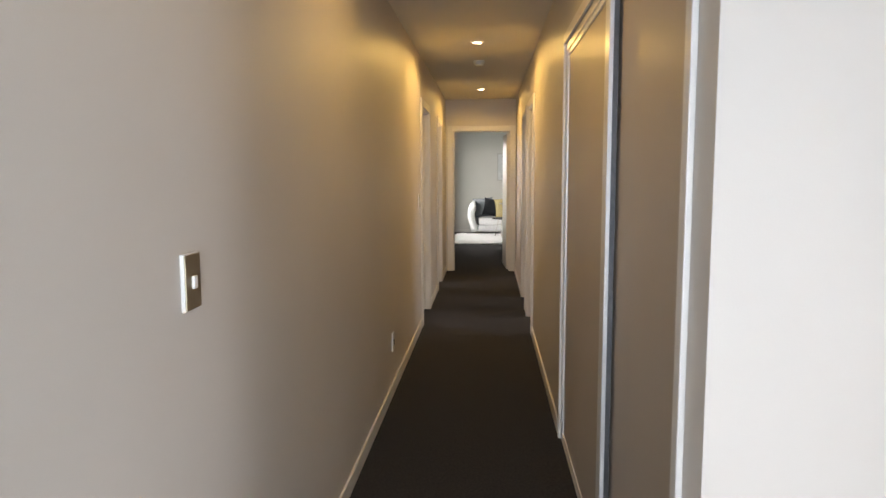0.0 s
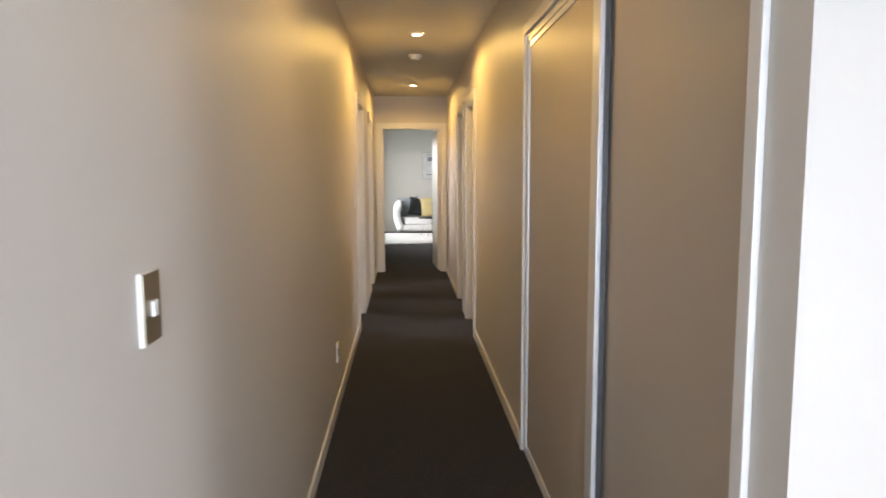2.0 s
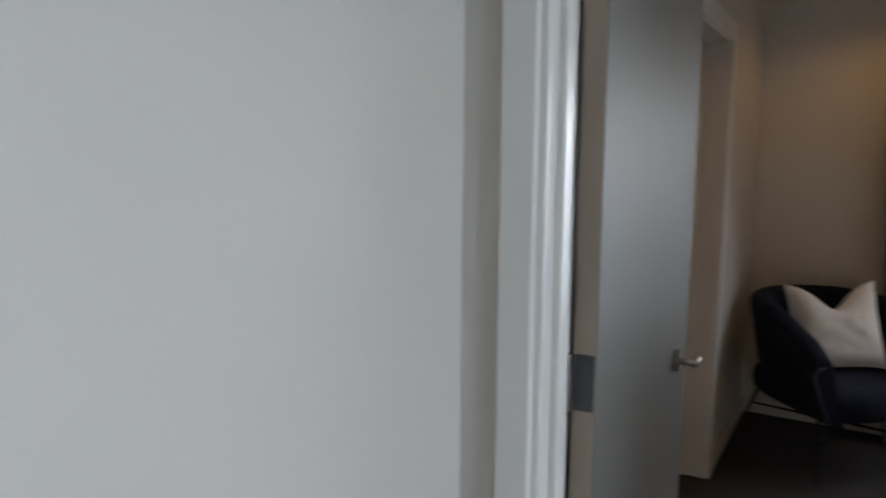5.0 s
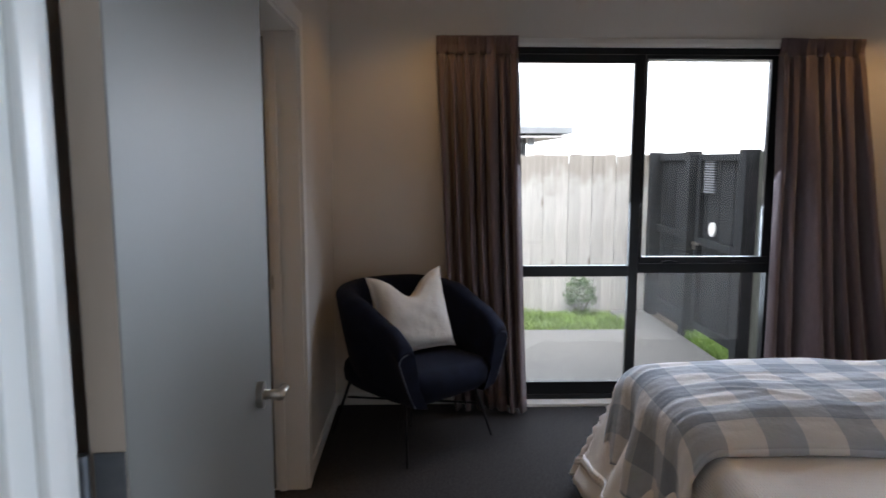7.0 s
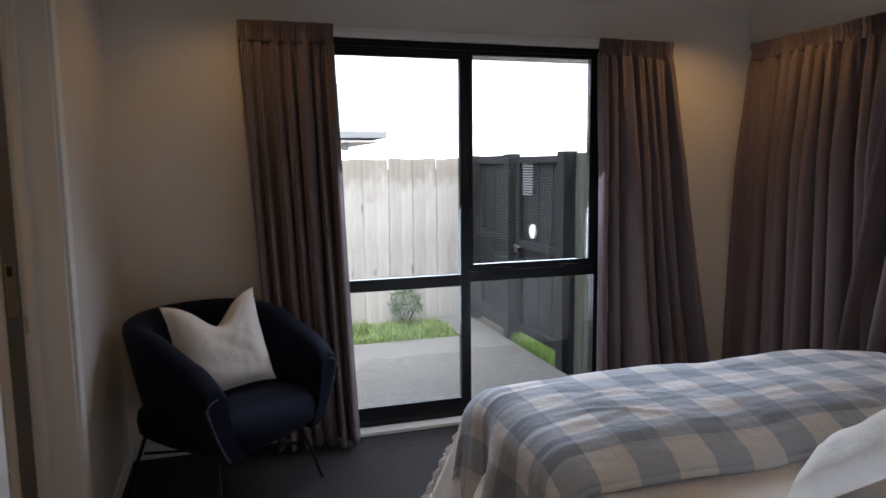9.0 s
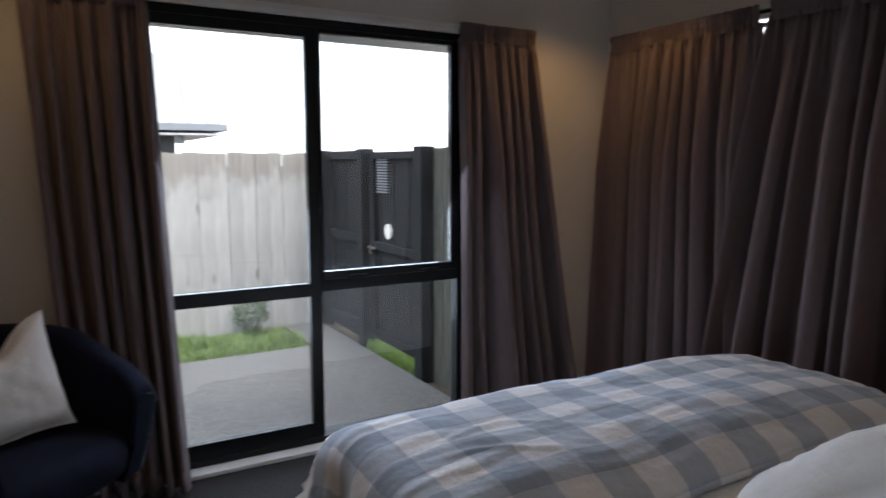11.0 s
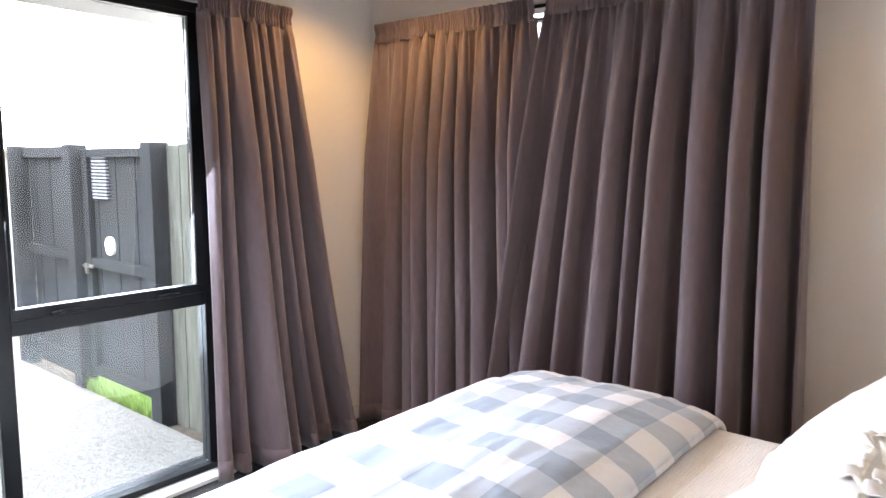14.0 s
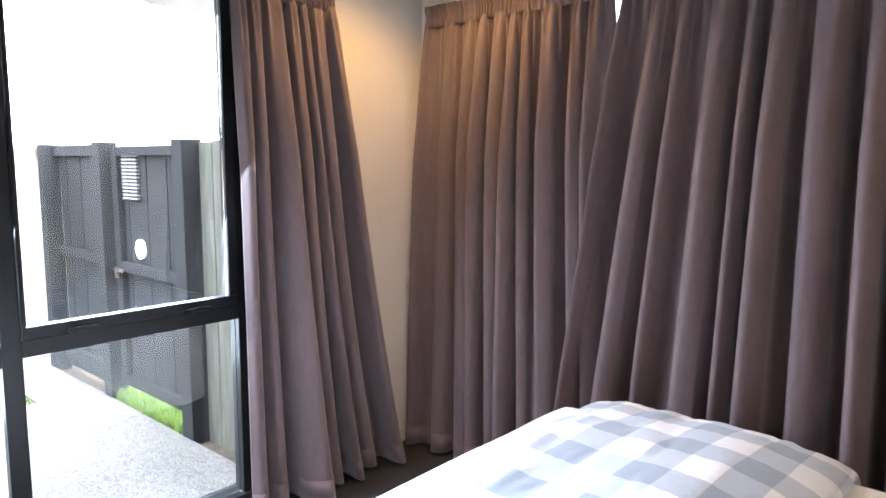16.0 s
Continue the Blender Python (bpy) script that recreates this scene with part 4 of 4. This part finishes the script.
# ---- armchair ----
def armchair():
    c = thing("armchair", "dark navy velvet tub armchair on thin black metal legs", "armchair", (4.06, 0.685, 0), -48)
    W, D = 0.340, 0.345

    def outline(a):
        """The shell's plan: straight arms from the front, joined by a rounded back."""
        side = 0.30
        if a < side:
            return Vector((-W + 0.012 * (1 - a / side), -0.345 + 0.345 * a / side, 0))
        if a > 1 - side:
            return Vector((W - 0.012 * (1 - (1 - a) / side), -0.345 + 0.345 * (1 - a) / side, 0))
        ang = math.pi * (a - side) / (1 - 2 * side)
        return Vector((-W * math.cos(ang), D * math.sin(ang), 0))

    def height(a):
        k = min(1.0, min(a, 1 - a) / 0.42)
        return 0.63 + 0.15 * (k * k * (3 - 2 * k))

    def shell(s, t):
        ring = t * 4
        a = s
        p = outline(a)
        front = min(1.0, min(a, 1 - a) / 0.09) ** 0.5
        h = 0.305 + (height(a) - 0.305) * (0.72 + 0.28 * front)
        flare = 0.05
        nrm = Vector((p.x / W, max(0.0, p.y) / D, 0)).normalized()
        if ring <= 1:
            q = p - nrm * (0.05 + 0.08 * (1 - ring))
            z = 0.285 + 0.02 * ring
            return tuple(q + Vector((0, 0, z)))
        if ring <= 2:
            k = ring - 1
            return tuple(p + nrm * (-0.05 + (flare + 0.05) * k ** 0.8) + Vector((0, 0, 0.305 + (h - 0.305) * k)))
        if ring <= 3:
            k = (ring - 2) * math.pi
            return tuple(p + nrm * (flare - 0.05 + 0.05 * math.cos(k)) + Vector((0, 0, h + 0.038 * math.sin(k))))
        k = ring - 3
        return tuple(p + nrm * ((flare - 0.10) * (1 - k) - 0.075 * k) + Vector((0, 0, h + (0.40 - h) * k)))

    bm = bmesh.new()
    grid_mesh(bm, 64, 32, shell)
    thick(part("shell", bm, VELVET, c, "navy velvet curved back and arms", smooth=True), 0.008)
    for side in (0.0, 1.0):
        pts = [Vector(shell(side, k / 32)) for k in range(33)]
        bm = bmesh.new()
        vs = [bm.verts.new(p) for p in pts]
        bm.faces.new(vs)
        thick(part("arm_front", bm, VELVET, c), 0.006)
        bm = bmesh.new()
        for p, q in zip(pts[8:20], pts[9:21]):
            add_tube(bm, p, q, 0.005, sides=6)
        part("piping", bm, PIPING, c, "slate blue piping along the arm edge", smooth=True)

    def seat(s, t):
        ang = s * 2 * math.pi
        e = 0.42
        cx, sy = math.cos(ang), math.sin(ang)
        px = 0.305 * math.copysign(abs(cx) ** e, cx)
        py = 0.315 * math.copysign(abs(sy) ** e, sy) - 0.035
        prof = ((0.2, 0.295), (0.92, 0.295), (1.0, 0.32), (1.02, 0.37), (1.0, 0.41), (0.93, 0.44), (0.6, 0.455), (0.001, 0.46))
        i = min(6, int(t * 7))
        k = t * 7 - i
        r = prof[i][0] + (prof[i + 1][0] - prof[i][0]) * k
        z = prof[i][1] + (prof[i + 1][1] - prof[i][1]) * k
        return (px * r, py * r + (-0.035) * (1 - r), z)

    bm = bmesh.new()
    grid_mesh(bm, 48, 14, seat, close_u=True)
    part("seat", bm, VELVET, c, "navy velvet padded seat", smooth=True)
    for sx, sy in ((-1, -1), (1, -1), (-1, 1), (1, 1)):
        bm = bmesh.new()
        add_tube(bm, (sx * 0.24, sy * 0.225, 0.30), (sx * 0.30, sy * 0.31, 0.0), 0.009, 0.007)
        part("leg", bm, BLACKM, c, "thin black metal leg")
    for sx in (-1, 1):
        bm = bmesh.new()
        add_tube(bm, (sx * 0.235, -0.26, 0.185), (-sx * 0.235, 0.26, 0.185 + 0.012 * sx), 0.006)
        part("brace", bm, BLACKM, c)
    return c


armchair()
mc = Matrix.Translation((4.09, 0.685, 0.668)) @ Matrix.Rotation(radians(-64), 4, "Z") @ Matrix.Rotation(radians(72), 4, "X") @ Matrix.Rotation(radians(4), 4, "Z")
pillow("cushion", "white square cushion with a chopped top on the navy armchair", 0.45, 0.45, 0.16, mc, LINEN, 12.5, chop=0.13, ears=0.0)

# ---- lounge seen down the hall ----
sofa = thing("sofa", "pale grey fabric sofa with curved arms on metal legs", "sofa", (0.75, 15.45, 0))
part("base", boxes(((-1.18, -0.42, 0.14), (1.18, 0.42, 0.27)), bevel=0.03), SOFAF, sofa)
part("back", boxes(((-1.10, 0.22, 0.27), (1.10, 0.44, 0.74)), bevel=0.07), SOFAF, sofa)
for sx in (-1, 1):
    bm = bmesh.new()
    grid_mesh(bm, 16, 14, lambda s, t, sx=sx: (sx * (1.07 + 0.10 * math.sin(t * math.pi)), -0.44 + 0.84 * s, 0.15 + 0.0 * s + 0.56 * math.sin(min(1, t * 1.02) * math.pi / 2) * (1 - 0.12 * (1 - s) ** 3)))
    thick(part("arm", bm, SOFAF, sofa, "curved arm", smooth=True), 0.15, 0.0)
for x0, x1 in ((-1.0, -0.01), (0.01, 1.0)):
    part("seat_cushion", boxes(((x0, -0.43, 0.272), (x1, 0.22, 0.43)), bevel=0.045), SOFAF, sofa)
for sx in (-1.06, 1.06):
    for sy in (-0.36, 0.36):
        bm = bmesh.new()
        add_tube(bm, (sx, sy, 0), (sx * 0.96, sy * 0.9, 0.15), 0.012, 0.016)
        part("leg", bm, CHROME, sofa, "polished metal leg")
for x, y, w, mt, lb, tl in ((-0.90, 15.50, 0.46, GREYC, "grey cushion leaning on the sofa", -6), (-0.70, 15.44, 0.42, BLACKC, "black cushion leaning on the sofa", 10), (-0.43, 15.40, 0.46, GOLDC, "mustard yellow cushion leaning on the sofa", -8)):
    m = Matrix.Translation((0.75 + x, y, 0.64)) @ Matrix.Rotation(radians(tl), 4, "Y") @ Matrix.Rotation(radians(72), 4, "X")
    pillow("cushion", lb, w, w, 0.15, m, mt, 20 + x, group="sofa cushions")
rug = thing("rug", "fluffy white shag rug on the lounge carpet", "rug", (0.6, 14.4, 0))
bm = bmesh.new()
grid_mesh(bm, 70, 50, lambda s, t: ((s - 0.5) * 3.0 + 0.03 * wave(t * 20, s * 4, 2), (t - 0.5) * 1.9 + 0.03 * wave(s * 30, t * 3, 1), 0.012 + 0.05 * min(1, 12 * min(s, 1 - s, t, 1 - t)) + 0.02 * wave(s * 60, t * 45, 1)))
thick(part("pile", bm, SHAG, rug), 0.02)
table = thing("side_table", "small black round side table by the sofa", "side table", (0.245, 14.55, 0.03))
bm = bmesh.new()
add_tube(bm, (0, 0, 0.41), (0, 0, 0.435), 0.20, sides=36)
part("tabletop", bm, BLACKM, table)
for k in range(3):
    a = k * 2.094 + 0.5
    bm = bmesh.new()
    add_tube(bm, (0.07 * math.cos(a), 0.07 * math.sin(a), 0.41), (0.17 * math.cos(a), 0.17 * math.sin(a), 0.0), 0.009)
    part("leg", bm, CHROME, table)
pic = thing("framed_picture", "slim framed pale print on the lounge wall", "picture", (0.42, 16.299, 1.56))
for lo, hi in (((-0.25, -0.02, -0.32), (-0.23, 0, 0.32)), ((0.23, -0.02, -0.32), (0.25, 0, 0.32)), ((-0.23, -0.02, 0.30), (0.23, 0, 0.32)), ((-0.23, -0.02, -0.32), (0.23, 0, -0.30))):
    part("frame", boxes((lo, hi)), CHROME, pic)
part("print", boxes(((-0.23, -0.012, -0.30), (0.23, -0.002, 0.30))), PAPER, pic)
for lo, hi in (((-0.12, -0.0135, 0.10), (0.02, -0.0125, 0.20)), ((-0.14, -0.0135, -0.22), (0.06, -0.0125, -0.20)), ((-0.14, -0.0135, 0.24), (0.08, -0.0125, 0.255))):
    part("motif", boxes((lo, hi)), GREYC, pic, "grey printed motif")

# ---- outside ----
GZ = -0.22
structure("ground", boxes(((-400, -400, -0.50), (400, 400, -0.30))), SOIL, "bare earth around the houses", "ground")
structure("pavement", boxes(((4.66, -1.91, -0.295), (7.20, 6.0, GZ))), AGGREGATE, "grey exposed aggregate concrete patio", "patio")
structure("pavement_edge", boxes(((7.20, -1.91, -0.295), (8.10, -1.52, GZ - 0.002))), AGGREGATE, "grey exposed aggregate concrete strip", "patio")
structure("garden_bed", boxes(((7.20, -1.52, -0.295), (8.10, 6.0, GZ - 0.03)), ((4.66, -5.0, -0.295), (8.10, -1.91, GZ - 0.03))), SOIL, "dark soil garden bed under the fence", "soil")
structure("foundation", boxes(((4.56, -2.65, -0.32), (4.655, 6.0, -0.122))), CLAD, "dark concrete footing under the house wall", "footing")


def blades(name, area, count, height, seed, label, z=GZ - 0.03):
    """Separate bent grass blades over a rectangle."""
    rng = random.Random(seed)
    verts, faces = [], []
    x0, x1, y0, y1 = area
    for _ in range(count):
        x, y = rng.uniform(x0, x1), rng.uniform(y0, y1)
        h = height * rng.uniform(0.4, 1.25) * (0.75 + 0.6 * wave(x * 3, y * 3, seed))
        a, w = rng.uniform(0, 6.283), rng.uniform(0.0025, 0.005)
        dx, dy = math.cos(a), math.sin(a)
        lean = rng.uniform(0.1, 0.7) * h
        n = len(verts)
        for k, ww in ((0, 1), (0.55, 0.8), (1, 0.1)):
            ox, oy = dx * lean * k * k, dy * lean * k * k
            verts += [(x + ox - dy * w * ww, y + oy + dx * w * ww, z + h * k), (x + ox + dy * w * ww, y + oy - dx * w * ww, z + h * k)]
        faces += [(n, n + 1, n + 3, n + 2), (n + 2, n + 3, n + 5, n + 4)]
    me = bpy.data.meshes.new(name)
    me.from_pydata(verts, [], faces)
    me.materials.append(GRASS)
    return tagged(new(name, me), label, "grass", kind="stuff")


blades("grass", (7.22, 8.04, -1.50, 2.0), 11000, 0.10, 4, "bright green grass strip along the timber fence")
blades("grass", (5.97, 7.0, -2.45, -1.93), 6000, 0.12, 8, "bright green grass under the dark gate")

fence = thing("fence", "weathered grey timber paling fence behind the patio", "fence")
for zz in (0.1, 1.15):
    part("rail", boxes(((8.13, -6.0, zz), (8.18, 6.0, zz + 0.09))), PALE, fence)
rng = random.Random(11)
yy, row = -5.9, 0
while yy < 5.9:
    w = rng.uniform(0.066, 0.074)
    ob = part("paling", boxes(((-0.010, -w, 0), (0.010, w, 1.80)), bevel=0.004), PALE, fence)
    ob.matrix_basis = pose(8.106 + 0.016 * (row % 2) + rng.uniform(-0.003, 0.003), yy, -0.262 + rng.uniform(-0.010, 0.012), rng.uniform(-0.3, 0.3), rng.uniform(-0.4, 0.4), rng.uniform(-1.5, 1.5))
    yy += 0.134
    row += 1

dark = thing("dark_fence", "charcoal stained timber fence beside the patio", "fence")
for x0, x1 in ((5.80, 5.925), (6.93, 7.05), (7.99, 8.10)):
    part("post", boxes(((x0, -2.03, -0.29), (x1, -1.905, 1.565)), bevel=0.006), STAIN, dark)
for z0, z1 in ((-0.14, -0.04), (0.70, 0.775), (1.475, 1.555)):
    part("rail", boxes(((7.05, -2.025, z0), (7.99, -1.98, z1)), bevel=0.004), STAIN, dark)
plank = finish(boxes(((-0.065, -0.009, 0), (0.065, 0.009, 1.76)), bevel=0.003), "plank", STAIN)
for k in range(7):
    ob = new("plank", plank)
    ob.parent = dark
    ob.matrix_basis = pose(7.115 + k * 0.134, -2.036 - 0.003 * (k % 2), -0.22)
mossp = finish(boxes(((-0.07, -0.009, 0), (0.07, 0.009, 1.80)), bevel=0.003), "plank", MOSSY)
for k in range(8):
    ob = new("plank", mossp)
    ob.parent = dark
    ob.matrix_basis = pose(5.73 - k * 0.143, -2.02 - 0.003 * (k % 2), -0.25 + 0.006 * (k % 3))
part("rail", boxes(((4.70, -2.085, 1.40), (5.80, -2.034, 1.49))), MOSSY, dark)

gate = thing("gate", "charcoal stained timber gate with a white disc and latch", "gate", (6.43, -2.0, 0))
for x0, x1 in ((-0.49, -0.385), (0.40, 0.485)):
    part("stile", boxes(((x0, -0.02, -0.10), (x1, 0.025, 1.53)), bevel=0.004), STAIN, gate)
for z0, z1 in ((-0.12, -0.045), (0.685, 0.755), (1.475, 1.535)):
    part("rail", boxes(((-0.385, -0.02, z0), (0.40, 0.022, z1)), bevel=0.004), STAIN, gate)
gplank = finish(boxes(((-0.066, -0.009, 0), (0.066, 0.009, 1.60)), bevel=0.003), "plank", STAIN)
for k in range(7):
    ob = new("plank", gplank)
    ob.parent = gate
    ob.matrix_basis = pose(-0.415 + k * 0.137, -0.030 - 0.003 * (k % 2), -0.09)
bm = bmesh.new()
add_tube(bm, (0.172, -0.021, 0.855), (0.172, -0.004, 0.855), 0.066, sides=32)
part("disc", bm, WPLAST, gate, "white round disc")
bm = boxes(((0.36, 0.0255, 0.682), (0.51, 0.034, 0.705)), ((0.42, 0.034, 0.64), (0.45, 0.052, 0.715)))
add_tube(bm, (0.34, 0.042, 0.692), (0.60, 0.042, 0.692), 0.007)
part("latch", bm, CHROME, gate, "galvanised slide latch")
for k in range(13):
    part("louvre", boxes(((0.15, -0.018, 1.185 + k * 0.0235), (0.37, 0.004, 1.196 + k * 0.0235))), GREYC, gate, "pale louvre slat")

shrub = thing("shrub", "small grey-green shrub against the timber fence", "shrub", (7.93, -1.14, GZ - 0.03))
rng = random.Random(21)
bm = bmesh.new()
for k in range(9):
    a = rng.uniform(0, 6.283)
    add_tube(bm, (0, 0, 0), (0.12 * math.cos(a), 0.16 * math.sin(a), rng.uniform(0.2, 0.36)), 0.005, 0.002, sides=6)
part("stems", bm, SOIL, shrub, "thin brown stems")
verts, faces = [], []
for _ in range(1300):
    a, b, r = rng.uniform(0, 6.283), rng.uniform(-0.7, 1.5), rng.uniform(0.4, 1) ** 0.5
    c = Vector((0.12 * r * math.cos(a) * math.cos(b), 0.19 * r * math.sin(a) * math.cos(b), 0.24 + 0.19 * r * math.sin(b)))
    c *= 1 + 0.25 * wave(c.x * 14, c.y * 14, c.z * 14)
    d = Vector((rng.gauss(0, 1), rng.gauss(0, 1), rng.gauss(0.3, 1))).normalized()
    e = d.orthogonal().normalized()
    n, s = len(verts), rng.uniform(0.010, 0.020)
    verts += [tuple(c - d * s), tuple(c + e * s * 0.5), tuple(c + d * s), tuple(c - e * s * 0.5)]
    faces.append((n, n + 1, n + 2, n + 3))
me = bpy.data.meshes.new("foliage")
me.from_pydata(verts, [], faces)
me.materials.append(LEAF)
ob = new("foliage", me)
ob.parent = shrub

house = thing("neighbouring_house", "single-storey dark house with a grey ribbed roof", "house", (14.6, -2.35, -0.155))
part("wall", boxes(((0.55, 0.75, -0.1), (7.0, 14.0, 2.2))), CLAD, house, "dark horizontal cladding")
part("soffit", boxes(((0.02, 0.02, 2.10), (7.5, 14.5, 2.14))), ALU, house, "white soffit")
bm = bmesh.new()
rise = 3.6
v = [bm.verts.new(p) for p in ((0, 0, 2.30), (7.6, 0, 2.30), (7.6, 14.6, 2.30), (0, 14.6, 2.30), (3.8, 2.3, 2.3 + rise), (3.8, 12.3, 2.3 + rise))]
for q in ((0, 1, 4), (1, 2, 5, 4), (2, 3, 5), (3, 0, 4, 5), (3, 2, 1, 0)):
    bm.faces.new([v[k] for k in q])
roof = part("roof", bm, ROOF, house, "grey ribbed metal roof")
for k in range(44):
    y = 0.25 + k * 0.32
    top = min(1.0, y / 2.3, (14.6 - y) / 2.3)
    bm = bmesh.new()
    add_tube(bm, (0.02, y, 2.33), (3.8 * top, y, 2.33 + rise * top), 0.02, sides=6)
    part("rib", bm, ROOF, roof)
part("gutter", boxes(((-0.10, -0.10, 2.18), (0.04, 14.7, 2.31)), ((0.04, -0.10, 2.18), (7.6, 0.02, 2.31)), bevel=0.01), GUTTER, house, "grey metal gutter")
part("bracket", boxes(((0.25, 0.62, 1.95), (0.35, 0.75, 2.10))), GUTTER, house)
structure("fascia", boxes(((5.185, -2.6, 2.14), (5.215, 1.6, 2.46)), bevel=0.004), ALU, "white painted fascia board under the eave", "fascia")
structure("eave", boxes(((4.66, -2.6, 2.42), (5.184, 1.6, 2.46))), ALU, "white painted eave over the bedroom window", "eave")
